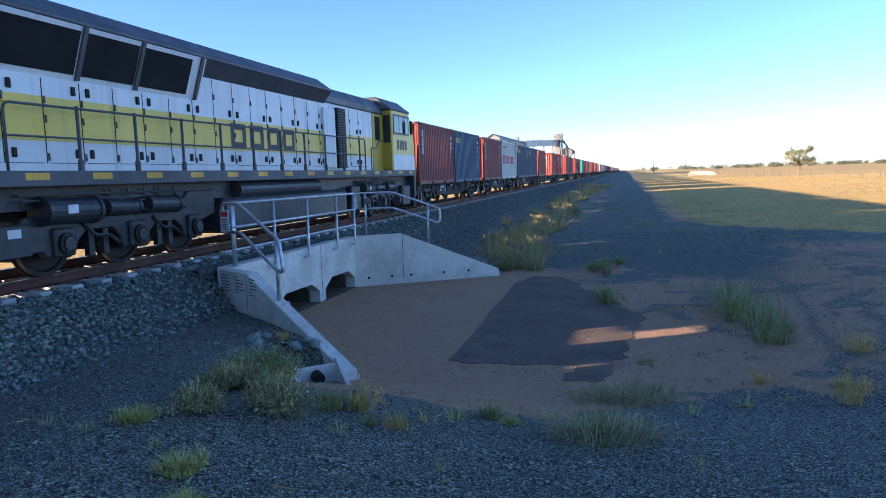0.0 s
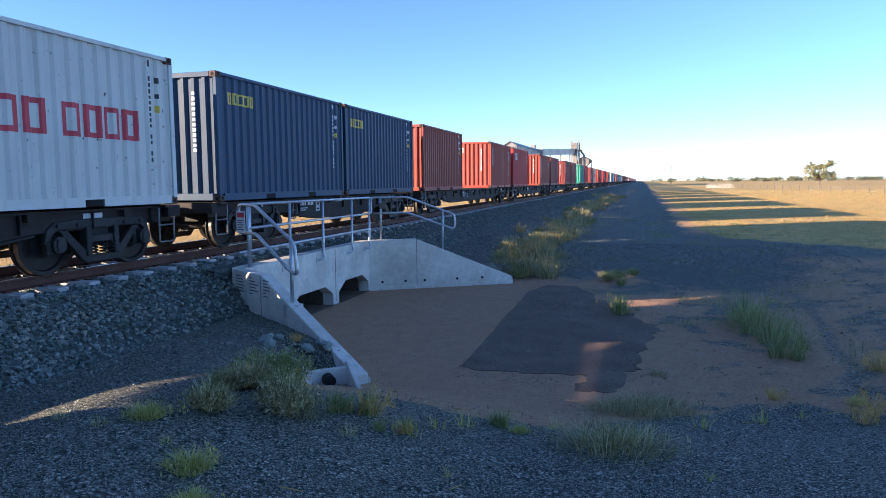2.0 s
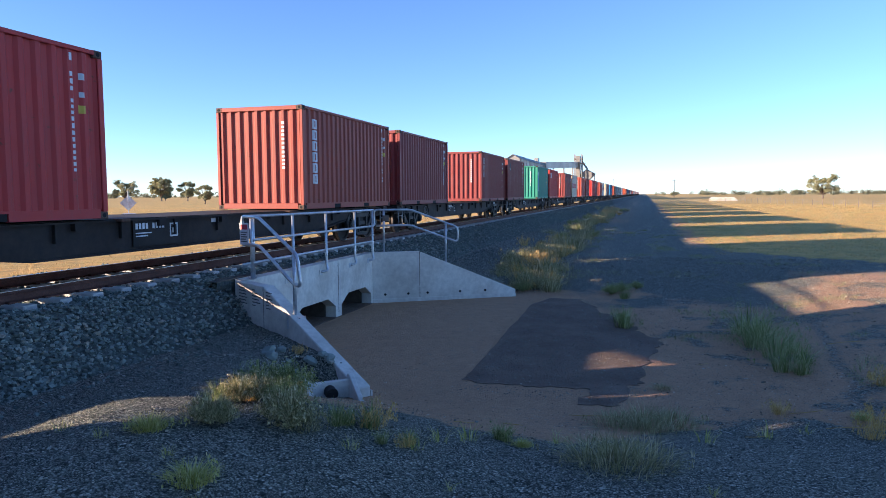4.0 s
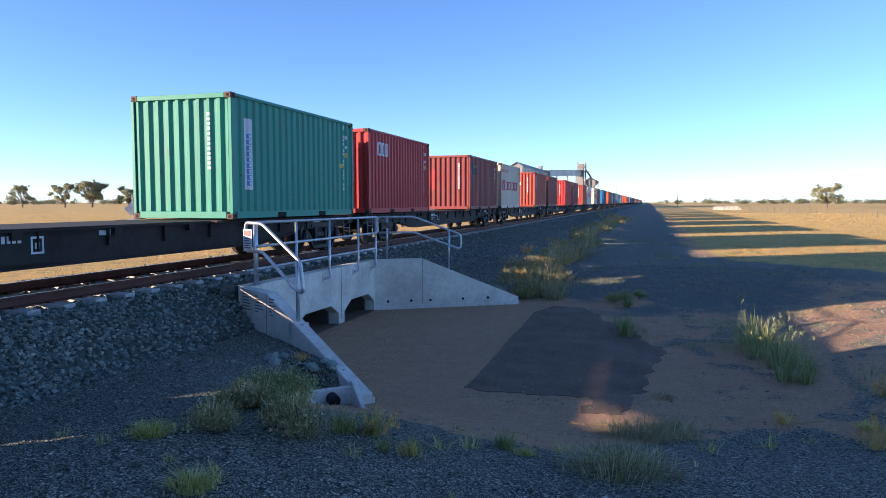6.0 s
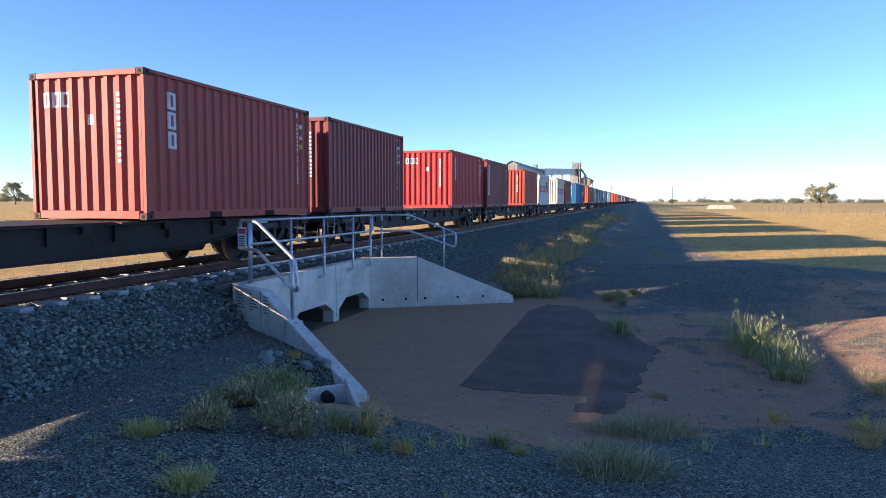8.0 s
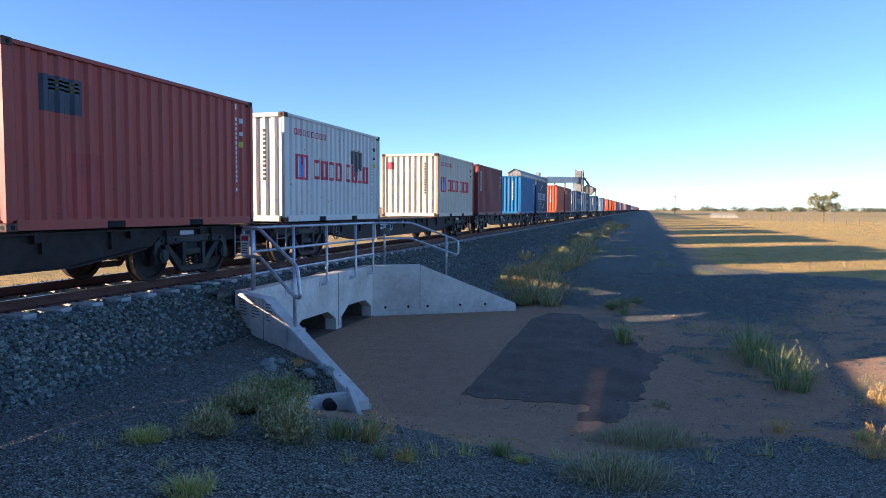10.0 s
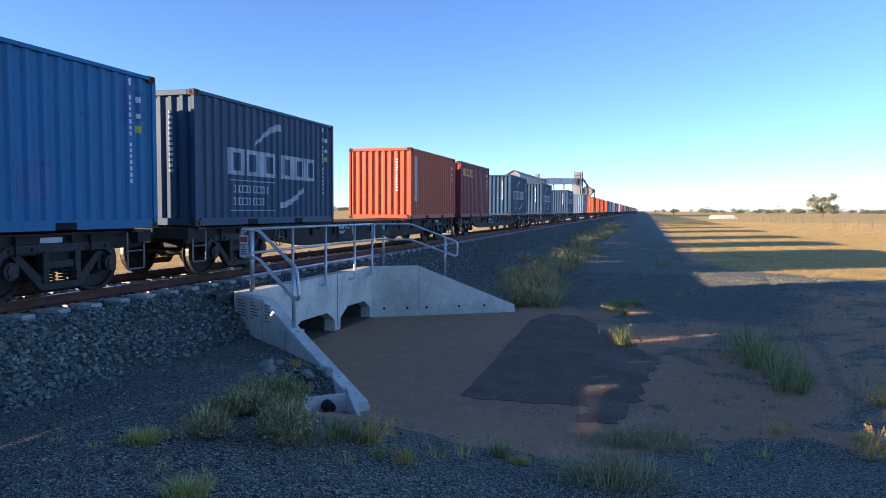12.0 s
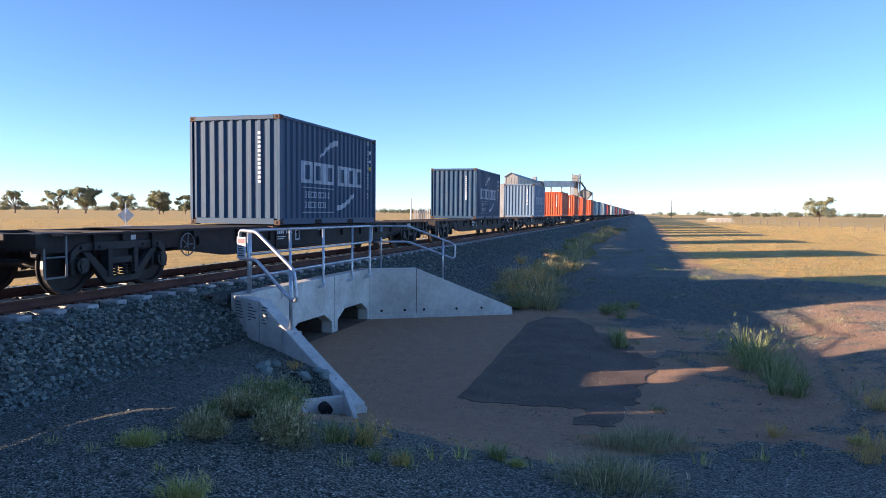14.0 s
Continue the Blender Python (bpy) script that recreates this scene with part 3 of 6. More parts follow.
part("stencil_bars", bm, M["roof"], near_wing)

# side drain pit beside the near wing tip
pit = thing("drain_pit", "small concrete drain pit with a black pipe end", "drain", m=pose(-4.12, 8.66, FLOOR_Z, 0, 0, 42) @ Matrix.Scale(0.72, 4))
bm = boxes((-0.55, 0.62, -0.5, 0.45, -0.25, 0.03))
part("base_slab", bm, M["concrete"], pit, bevel=0.02)
for x0 in (-0.5, 0.42):
    bm = bmesh.new()
    bm_prism(bm, [(x0, -0.45, 0.02), (x0, 0.42, 0.02), (x0, 0.42, 0.52), (x0, 0.30, 0.52), (x0, -0.45, 0.08)], (0.1, 0, 0))
    part("side_wall", bm, M["concrete"], pit, bevel=0.012)
part("back_wall", boxes((-0.5, 0.52, 0.30, 0.42, 0.02, 0.42)), M["concrete"], pit, bevel=0.012)
bm = bmesh.new()
bm_tube(bm, [(0.02, 0.34, 0.24), (0.02, 0.10, 0.22)], 0.12, 18)
pp = part("pipe", bm, M["black"], pit, "black plastic pipe", smooth=False)
bm = bmesh.new()
bm_tube(bm, [(0.02, 0.101, 0.22), (0.02, 0.097, 0.22)], 0.10, 18)
part("pipe_mouth", bm, M["dark"], pp)
r = random.Random(21)
for i in range(26):
    x, y = r.uniform(-5.5, -4.3), r.uniform(8.95, 9.55)
    bm = bmesh.new()
    bmesh.ops.create_icosphere(bm, subdivisions=1, radius=r.uniform(0.05, 0.12))
    sc_ = Vector((r.uniform(0.8, 1.4), r.uniform(0.7, 1.2), r.uniform(0.5, 0.8)))
    for v in bm.verts:
        v.co = Vector((v.co.x * sc_.x, v.co.y * sc_.y, v.co.z * sc_.z)) * (1 + 0.35 * noise.noise(v.co * 7 + Vector((i, 0, 0))))
    ob = new("rock", to_mesh("rock", bm, STONE))
    ob.matrix_basis = pose(x, y, ground_z(x, y) + 0.02, r.uniform(0, 30), r.uniform(0, 30), r.uniform(0, 360))
    tagged(ob, "rough pale grey rock piled behind the wing wall", "rock", "rocks behind the wing wall")

# ---- guard rails ----
def guard_rail(name, label):
    return thing(name, label, "railing")


def tube_part(name, pts, rad, parent, label="", rnd=0.12):
    bm = bmesh.new()
    bm_tube(bm, rounded(pts, rnd), rad, 10)
    return part(name, bm, M["galv"], parent, label, smooth=True)


PX = WALL_X + 0.07
rail_a = guard_rail("guard_rail", "galvanised tube guard rail bolted to the culvert wall")
RT, RM, RB = 0.93, 0.50, 0.06
posts_y = [11.72, 13.05, 14.62, 16.28, 17.46]
for i, y in enumerate(posts_y[1:], 1):
    tube_part("post", [(PX - 0.03, y, RT), (PX - 0.03, y, -0.26), (PX + 0.02, y - 0.03, -0.40), (WALL_X + 0.0, y - 0.22, -0.42)], 0.029, rail_a)
    part("fixing_plate", boxes((WALL_X + 0.002, WALL_X + 0.014, y - 0.31, y - 0.17, -0.48, -0.36)), M["galv"], rail_a)
for dy in (0.0, 0.16):
    tube_part("post", [(PX - 0.06 - dy * 0.4, 11.50 + dy, RT + 0.03), (PX - 0.06 - dy * 0.4, 11.50 + dy, -0.24)], 0.031, rail_a)
    part("base_plate", boxes((PX - 0.15 - dy * 0.4, PX + 0.02 - dy * 0.4, 11.43 + dy, 11.57 + dy, -0.235, -0.222)), M["galv"], rail_a)
tube_part("top_rail", [(PX - 0.03, 11.40, RT + 0.02), (PX - 0.03, 17.60, RT), (PX - 0.03, 17.60, RM), (PX - 0.03, 17.3, RM)], 0.029, rail_a)
tube_part("middle_rail", [(PX - 0.03, 11.50, RM), (PX - 0.03, 17.4, RM)], 0.027, rail_a)
tube_part("lower_rail", [(PX - 0.10, 11.25, RB), (PX - 0.03, 17.50, RB + 0.03)], 0.027, rail_a)
# hooped end rail that runs down along the near wing
e0, e1 = na + nd * 0.10 + nn * 0.5, na + nd * 2.05 + nn * 0.5
low_post = Vector((e1.x, e1.y, 0))
hoop = [(e0.x, e0.y, RM - 0.05), (e0.x - 0.02, e0.y, RT + 0.03), (e0.x + 0.62 * nd.x, e0.y + 0.62 * nd.y, RT + 0.02), (e1.x, e1.y, 0.36), (e1.x + 0.10 * nd.x, e1.y + 0.10 * nd.y, -0.16), (e1.x - 0.18 * nd.x, e1.y - 0.18 * nd.y, -0.10), (e0.x + 0.62 * nd.x, e0.y + 0.62 * nd.y, RM - 0.05), (e0.x, e0.y, RM - 0.06)]
tube_part("end_hoop", hoop, 0.031, rail_a, "bent galvanised end hoop")
tube_part("post", [(e1.x - 0.1 * nd.x, e1.y - 0.1 * nd.y, 0.42), (e1.x - 0.1 * nd.x, e1.y - 0.1 * nd.y, -0.72)], 0.031, rail_a)
part("base_plate", boxes((e1.x - 0.2, e1.x + 0.05, e1.y - 0.03, e1.y + 0.17, -0.86, -0.66)), M["galv"], rail_a)

rail_b = guard_rail("guard_rail", "galvanised tube guard rail sloping down the far wing wall")
f0, f1 = fa + fd * 0.35 + fn * 0.5, fa + fd * 2.12 + fn * 0.5
tube_part("end_hoop", [(f0.x - 0.25 * fd.x, f0.y - 0.25 * fd.y, RM + 0.02), (f0.x - 0.28 * fd.x, f0.y - 0.28 * fd.y, RT), (f0.x + 0.75 * fd.x, f0.y + 0.75 * fd.y, RT), (f1.x + 0.35 * fd.x, f1.y + 0.35 * fd.y, 0.42), (f1.x + 0.35 * fd.x, f1.y + 0.35 * fd.y, 0.0), (f0.x + 0.75 * fd.x, f0.y + 0.75 * fd.y, RM), (f0.x - 0.2 * fd.x, f0.y - 0.2 * fd.y, RM)], 0.029, rail_b, "bent galvanised hoop")
tube_part("post", [(f0.x, f0.y, RT), (f0.x, f0.y, -0.23)], 0.029, rail_b)
tube_part("post", [(f1.x, f1.y, 0.55), (f1.x, f1.y, -0.62)], 0.029, rail_b)
tag = part("number_tag", boxes((f0.x - 0.02, f0.x + 0.16, f0.y - 0.03, f0.y - 0.02, 0.62, 0.78)), M["timber"], rail_b, "small buff tag plate")

sign = thing("warning_sign", "small white warning sign with a red heading on the rail", "sign", m=pose(e0.x + 0.05, e0.y - 0.06, 0.44, 0, 0, -20))
part("plate", boxes((-0.10, 0.14, -0.012, -0.004, 0, 0.40)), M["white_mark"], sign)
part("heading_bar", boxes((-0.08, 0.12, -0.016, -0.013, 0.28, 0.37)), M["red_mark"], sign, "red heading bar")
for j in range(5):
    part("text_bar", boxes((-0.07, 0.10 - 0.03 * (j % 2), -0.016, -0.013, 0.22 - 0.042 * j, 0.24 - 0.042 * j)), M["roof"], sign)


# ---- containers ----
CL, CW, CH = 6.058, 2.438, 2.591
MOVERS, SPINNERS = [], []
DECK_Z = 0.98


def corrugation(length, period, depth):
    """Trapezoid waves: (along, inward) pairs."""
    n = round(length / period)
    p = length / n
    out = []
    for i in range(n):
        a = i * p
        out += [(a, 0.0), (a + p * 0.28, 0.0), (a + p * 0.46, depth), (a + p * 0.82, depth)]
    return out + [(length, 0.0)]


SIDE_W = [(0.11 + u, d) for u, d in corrugation(CL - 0.22, 0.278, 0.040)]
END_W = [(-CW / 2 + 0.10 + u, d) for u, d in corrugation(CW - 0.20, 0.243, 0.050)]


def wave_at(wave, u):
    for (a, p), (b, q) in zip(wave, wave[1:]):
        if a <= u <= b:
            return p + (q - p) * (u - a) / (b - a)
    return 0.0


def sheet(wave, z0, z1, place):
    bm = bmesh.new()
    rows = [[bm.verts.new(place(u, d, z)) for u, d in wave] for z in (z0, z1)]
    for i in range(len(wave) - 1):
        bm.faces.new((rows[0][i], rows[0][i + 1], rows[1][i + 1], rows[1][i]))
    return bm


def on_side(u, d, z):
    return (CW / 2 - 0.022 - d, u, z)


def on_far_side(u, d, z):
    return (-CW / 2 + 0.022 + d, u, z)


def on_end(u, d, z):
    return (u, 0.03 + d, z)


def on_back(u, d, z):
    return (u, CL - 0.03 - d, z)


base_paint = PAINTS["maroon"]
CM = {
    "side_panel": to_mesh("side_panel", sheet(SIDE_W, 0.15, CH - 0.07, on_side), base_paint),
    "side_panel_b": to_mesh("side_panel", sheet(SIDE_W, 0.15, CH - 0.07, on_far_side), base_paint),
    "end_panel": to_mesh("end_panel", sheet(END_W, 0.15, CH - 0.10, on_end), base_paint),
    "end_panel_b": to_mesh("end_panel", sheet(END_W, 0.15, CH - 0.10, on_back), base_paint),
    "roof_panel": to_mesh("roof_panel", boxes((-CW / 2 + 0.05, CW / 2 - 0.05, 0.06, CL - 0.06, CH - 0.06, CH - 0.012)), base_paint),
    "floor": to_mesh("floor", boxes((-CW / 2 + 0.06, CW / 2 - 0.06, 0.08, CL - 0.08, 0.09, 0.15)), M["black"]),
    "corner_post": to_mesh("corner_post", boxes((-0.075, 0, 0, 0.10, 0.118, CH - 0.118)), base_paint, 0.006),
    "top_rail": to_mesh("top_rail", boxes((-0.06, 0, 0.16, CL - 0.16, CH - 0.075, CH - 0.01)), base_paint, 0.006),
    "end_rail": to_mesh("end_rail", boxes((-CW / 2 + 0.16, CW / 2 - 0.16, 0, 0.07, CH - 0.11, CH - 0.01)), base_paint, 0.006),
    "end_sill": to_mesh("end_sill", boxes((-CW / 2 + 0.16, CW / 2 - 0.16, 0, 0.07, 0.02, 0.16)), base_paint, 0.006),
    "pocket": to_mesh("fork_pocket", boxes((-0.04, 0.003, -0.18, 0.18, 0.022, 0.125)), M["dark"]),
}
bm = bmesh.new()
bm_prism(bm, [(-0.05, y, z) for y, z in [(0.16, 0.015), (1.80, 0.015), (1.80, 0.127), (2.20, 0.127), (2.20, 0.015), (3.86, 0.015), (3.86, 0.127), (4.26, 0.127), (4.26, 0.015), (CL - 0.16, 0.015), (CL - 0.16, 0.16), (0.16, 0.16)]], (0.05, 0, 0))
CM["bottom_rail"] = to_mesh("bottom_rail", bm, base_paint)
bm = boxes((-0.162, 0, 0, 0.178, 0, 0.118))
CM["casting"] = to_mesh("corner_casting", bm, M["casting"], 0.012)
bm = bmesh.new()
bm_tube(bm, [(-0.081, 0.003, 0.06), (-0.081, -0.003, 0.06)], 0.036, 10)
CM["casting_hole"] = to_mesh("casting_hole", bm, M["dark"])
bm = bmesh.new()
bm_tube(bm, [(-0.003, 0.09, 0.06), (0.003, 0.09, 0.06)], 0.036, 10)
CM["casting_hole_b"] = to_mesh("casting_hole", bm, M["dark"])


def mark(rects, material, parent, face="side", name="marking", label="", lift=0.003):
    """Flat painted shapes that follow the corrugated sheet: (u0, u1, z0, z1)."""
    wave, put = (SIDE_W, on_side) if face == "side" else (END_W, on_end)
    bm = bmesh.new()
    for u0, u1, z0, z1 in rects:
        us = [u0] + [u for u, _ in wave if u0 < u < u1] + [u1]
        rows = [[bm.verts.new(put(u, wave_at(wave, u) - lift, z)) for u in us] for z in (z0, z1)]
        for i in range(len(us) - 1):
            bm.faces.new((rows[0][i], rows[0][i + 1], rows[1][i + 1], rows[1][i]))
    return part(name, bm, material, parent, label)


def glyph(u, z, w, h, rng, bold=0.26):
    """One plain block of a painted mark: a block with a slot."""
    t, v = w * bold, h * bold * 0.62
    return [(u, u + t, z, z + h), (u + w - t, u + w, z, z + h), (u + t, u + w - t, z, z + v), (u + t, u + w - t, z + h - v, z + h)]


def word(u, z, w, h, n, rng, gap=0.22):
    """A row of blocks."""
    p = w / n
    return [q for i in range(n) for q in glyph(u + i * p, z, p * (1 - gap), h, rng)]


def column(u, z, w, h, n, rng, gap=0.18):
    """A column of blocks, downwards."""
    p = h / n
    return [q for i in range(n) for q in glyph(u, z + h - (i + 1) * p + p * gap, w, p * (1 - gap), rng)]


def codes(parent, rng, material):
    """The small identity codes near the far top corner and on the end."""
    rects = [(5.42, 5.48, 2.36, 2.47), (5.62, 5.70, 2.10, 2.20), (5.62, 5.69, 1.84, 1.92)]
    z = 2.2
    while z > 0.75:
        h = rng.uniform(0.05, 0.08)
        rects.append((5.42, 5.42 + rng.uniform(0.05, 0.08), z - h, z))
        z -= h + (0.12 if rng.random() < 0.15 else 0.035)
    tagged(mark(rects, material, parent, name="code_block"), kind="stuff")
    rects, z = [], 2.2
    while z > 1.0:
        h = rng.uniform(0.05, 0.075)
        rects.append((0.62, 0.70, z - h, z))
        z -= h + 0.04
    tagged(mark(rects, material, parent, "end", name="code_block"), kind="stuff")
    mark([(5.60, 5.70, 1.60, 1.72)], M["yellow_mark"], parent, name="placard")


def style_stack(ob, rng):  # three tall pale blocks down the front of the side
    mark(column(0.64, 1.22, 0.26, 1.05, 3, rng, 0.14), M["white_mark"], ob, label="white painted mark")


def style_stack_end(ob, rng):
    style_stack(ob, rng)
    mark(word(-0.98, 1.98, 0.62, 0.27, 3, rng, 0.1), M["white_mark"], ob, "end", label="white painted mark")
    if rng.random() < 0.6:
        mark([(-0.02, 0.14, 1.66, 1.84)], M["white_mark"], ob, "end", name="placard")


def style_patched(ob, rng):
    style_stack(ob, rng)
    mark([(1.05, 2.5, 0.95, 2.15), (2.7, 4.9, 0.70, 2.05)], M["red_patch"], ob, name="paint_patch", label="bright red touch-up paint")
    mark([(-1.05, -0.55, 0.5, 1.4)], M["red_patch"], ob, "end", name="paint_patch")


def style_sea(ob, rng):
    mark(word(0.42, 1.98, 1.05, 0.24, 5, rng, 0.12), M["yellow_mark"], ob, label="yellow painted mark")


def style_wide_red(ob, rng):  # a red badge and two rows of red blocks
    badge = mark([(0.62, 1.22, 1.04, 1.66)], M["red_mark"], ob, name="badge", label="red badge with white and blue strokes")
    for rects, m in (([(0.68, 0.76, 1.1, 1.6), (1.08, 1.16, 1.1, 1.6)], M["white_mark"]), ([(0.86, 0.98, 1.1, 1.4), (0.74, 0.90, 1.4, 1.6), (0.94, 1.10, 1.4, 1.6)], M["blue_mark"])):
        bm = bmesh.new()
        for u0, u1, z0, z1 in rects:
            us = [u0] + [u for u, _ in SIDE_W if u0 < u < u1] + [u1]
            rows = [[bm.verts.new(on_side(u, wave_at(SIDE_W, u) - 0.006, z)) for u in us] for z in (z0, z1)]
            for i in range(len(us) - 1):
                bm.faces.new((rows[0][i], rows[0][i + 1], rows[1][i + 1], rows[1][i]))
        part("stroke", bm, m, badge)
    for u, w in ((1.55, 1.75), (3.55, 1.65)):
        mark(word(u, 1.08, w, 0.50, 4, rng, 0.14), M["red_mark"], ob, label="large red painted mark")
    mark(word(0.58, 2.12, 1.75, 0.15, 14, rng, 0.3), M["red_mark"], ob, label="small red painted line")
    mark([(-0.98, -0.70, 1.95, 2.25)], M["red_mark"], ob, "end", name="badge")


def style_wide_overpainted(ob, rng):
    style_wide_red(ob, rng)
    mark([(3.92 + 0.1 * i, 4.02 + 0.1 * i, 1.62 - d, 1.98 + 0.03 * (i % 3)) for i, d in enumerate((0.02, 0.10, 0.36, 0.22, 0.30, 0.12, 0.18, 0.05))], M["grey_patch"], ob, name="paint_patch", label="dark grey overpainted smear", lift=0.007)


def style_scuffed(ob, rng):
    mark([(5.28, 5.54, 1.72, 2.42), (5.58, 5.84, 1.80, 2.30), (3.2, 3.9, 0.45, 1.0), (1.1, 1.5, 1.3, 1.9)], M["blue_patch"], ob, name="paint_patch", label="darker blue touch-up paint", lift=0.002)
    mark([(2.9, 3.05, 0.98, 1.02)], M["red_mark"], ob, name="scratch")


def style_three(ob, rng):
    mark(word(0.85, 1.82, 0.92, 0.42, 3, rng, 0.06), M["white_mark"], ob, label="white painted mark")


def style_badge(ob, rng):
    mark([(0.62, 1.40, 1.70, 2.22)], M["navy_mark"], ob, name="badge", label="navy badge with yellow stripes")
    mark([(0.78, 1.36, 2.02, 2.05), (0.78, 1.36, 2.08, 2.11), (0.78, 1.36, 2.14, 2.17)], M["yellow_mark"], ob, name="stripes")
    mark([(1.05, 1.75, 0.20, 1.15)], M["red_patch"], ob, name="paint_patch", label="bright red touch-up paint")
    mark([(-1.02, -0.48, 0.95, 1.95)], M["red_patch"], ob, "end", name="paint_patch")


def style_panel(ob, rng):
    mark([(0.55, 0.86, 0.62, 2.12)], M["white_mark"], ob, name="badge", label="white upright panel with dark blocks")
    mark(column(0.62, 0.68, 0.17, 1.12, 9, rng, 0.2), M["blue_mark"], ob, label="blue blocks down the panel", lift=0.007)
    mark([(5.25, 5.40, 1.3, 1.42)], M["yellow_mark"], ob, name="placard")


def style_small_badge(ob, rng):
    mark([(0.85, 1.12, 1.85, 2.32)], M["navy_mark"], ob, name="badge", label="small navy and green badge")
    mark([(0.89, 1.08, 1.90, 1.97)], M["white_mark"], ob, name="stripes")


def style_arc(ob, rng):  # two rows of grey blocks between two arcs
    for u, w in ((1.15, 1.95), (3.30, 1.75)):
        mark(word(u, 1.05, w, 0.55, 3, rng, 0.07), M["pale_mark"], ob, label="large pale painted mark")
    arcs = []
    for i in range(17):
        a = i / 16
        arcs.append((2.15 + 1.1 * a, 2.15 + 1.1 * a + 0.075, 1.72 + 0.42 * math.sin(a * 1.5), 1.78 + 0.52 * math.sin(a * 1.5)))
        arcs.append((3.2 + 1.15 * a, 3.2 + 1.15 * a + 0.08, 0.36 + 0.45 * (1 - math.cos(a * 1.5)), 0.50 + 0.42 * (1 - math.cos(a * 1.5))))
    mark(arcs[0::2], M["pale_mark"], ob, name="arc")
    mark(arcs[1::2], M["pale_mark"], ob, name="arc")
    mark([(1.2, 3.0, 0.93, 0.95), (1.2, 3.0, 0.30, 0.32)] + word(1.3, 0.68, 1.5, 0.16, 8, rng) + word(1.3, 0.42, 1.3, 0.16, 7, rng), M["pale_mark"], ob, name="small_bars")


def style_tall(ob, rng):
    mark(column(0.62, 0.62, 0.28, 1.68, 6, rng, 0.12), M["white_mark"], ob, label="pale painted mark down the side")


def style_yellow(ob, rng):
    mark(word(0.62, 1.95, 1.9, 0.34, 5, rng, 0.14), M["yellow_mark"], ob, label="yellow painted mark")


def style_blank(ob, rng):
    pass


STYLES = {"stack": style_stack, "stack_end": style_stack_end, "patched": style_patched, "sea": style_sea, "wide_red": style_wide_red, "three": style_three, "wide_overpainted": style_wide_overpainted, "scuffed": style_scuffed, "badge": style_badge, "panel": style_panel, "small_badge": style_small_badge, "arc": style_arc, "tall": style_tall, "yellow": style_yellow, "blank": style_blank}
COLOR_WORDS = {"maroon": "dull maroon", "brown": "brown-red", "redbrown": "rusty red", "red": "bright red", "orange": "orange-red", "blue": "sky-blue", "navy": "navy-blue",
               "steel": "dark steel-blue", "white": "grimy white", "cream": "grimy cream", "green": "sea-green", "grey": "blue-grey", "pale": "pale blue"}


def container(s, color, look_, near=True):
    p = PAINTS[color]
    label = COLOR_WORDS[color] + " corrugated steel freight container on a flat wagon"
    ob = thing("shipping_container", label, "container", "containers on the train", m=pose(TRACK_X, s, DECK_Z))
    share("side_panel", CM["side_panel"], ob, material=p)
    share("side_panel", CM["side_panel_b"], ob, material=p)
    share("end_panel", CM["end_panel"], ob, material=p)
    share("end_panel", CM["end_panel_b"], ob, material=p)
    share("roof_panel", CM["roof_panel"], ob, material=p)
    share("floor", CM["floor"], ob)
    h = CW / 2
    turn = pose(0, CL, 0, 0, 0, 180)
    for sx in (pose(h, 0, 0), pose(0, 0, 0) @ Matrix.Diagonal((-1, 1, 1, 1)) @ pose(h, 0, 0)):
        for sy in (Matrix.Identity(4), Matrix.Translation((0, CL, 0)) @ Matrix.Diagonal((1, -1, 1, 1))):
            share("corner_post", CM["corner_post"], ob, sy @ sx, M["rusty_post"] if color == "cream" else p)
            for z in (0, CH - 0.118):
                if near:
                    c = share("corner_casting", CM["casting"], ob, sy @ sx @ pose(0, 0, z), label="rusty corner casting")
                    share("casting_hole", CM["casting_hole"], c)
                    share("casting_hole", CM["casting_hole_b"], c)
        share("top_rail", CM["top_rail"], ob, sx, p)
        share("bottom_rail", CM["bottom_rail"], ob, sx, p)
        if near:
            for y in (2.0, 4.06):
                share("fork_pocket", CM["pocket"], ob, sx @ pose(-0.01, y, 0))
    for m in (Matrix.Identity(4), turn):
        share("end_rail", CM["end_rail"], ob, m, p)
        share("end_sill", CM["end_sill"], ob, m, p)
    if near:
        rng = random.Random(int(s * 10))
        STYLES[look_](ob, rng)
        codes(ob, rng, M["black_mark"] if color in ("white", "cream") else M["white_mark"])
    MOVERS.append((ob, s, DECK_Z))
    return ob


# ---- wagons ----
WR = 0.46


def wheel_mesh(radius):
    bm = bmesh.new()
    prof = [(-0.065, radius * 0.16), (-0.05, radius * 0.30), (-0.015, radius * 0.45), (-0.02, radius * 0.82), (-0.06, radius * 0.87), (-0.062, radius), (0.045, radius * 1.005), (0.05, radius * 1.06), (0.075, radius * 1.06), (0.078, radius * 0.87), (0.025, radius * 0.82), (0.02, radius * 0.45), (0.07, radius * 0.30), (0.075, radius * 0.16)]
    n = 28
    rings = [[bm.verts.new((-x, r_ * math.cos(2 * math.pi * k / n), r_ * math.sin(2 * math.pi * k / n))) for k in range(n)] for x, r_ in prof]
    for a, b in zip(rings, rings[1:]):
        for k in range(n):
            bm.faces.new((a[k], a[(k + 1) % n], b[(k + 1) % n], b[k]))
    bm.faces.new(rings[0])
    bm.faces.new(rings[-1])
    return bm


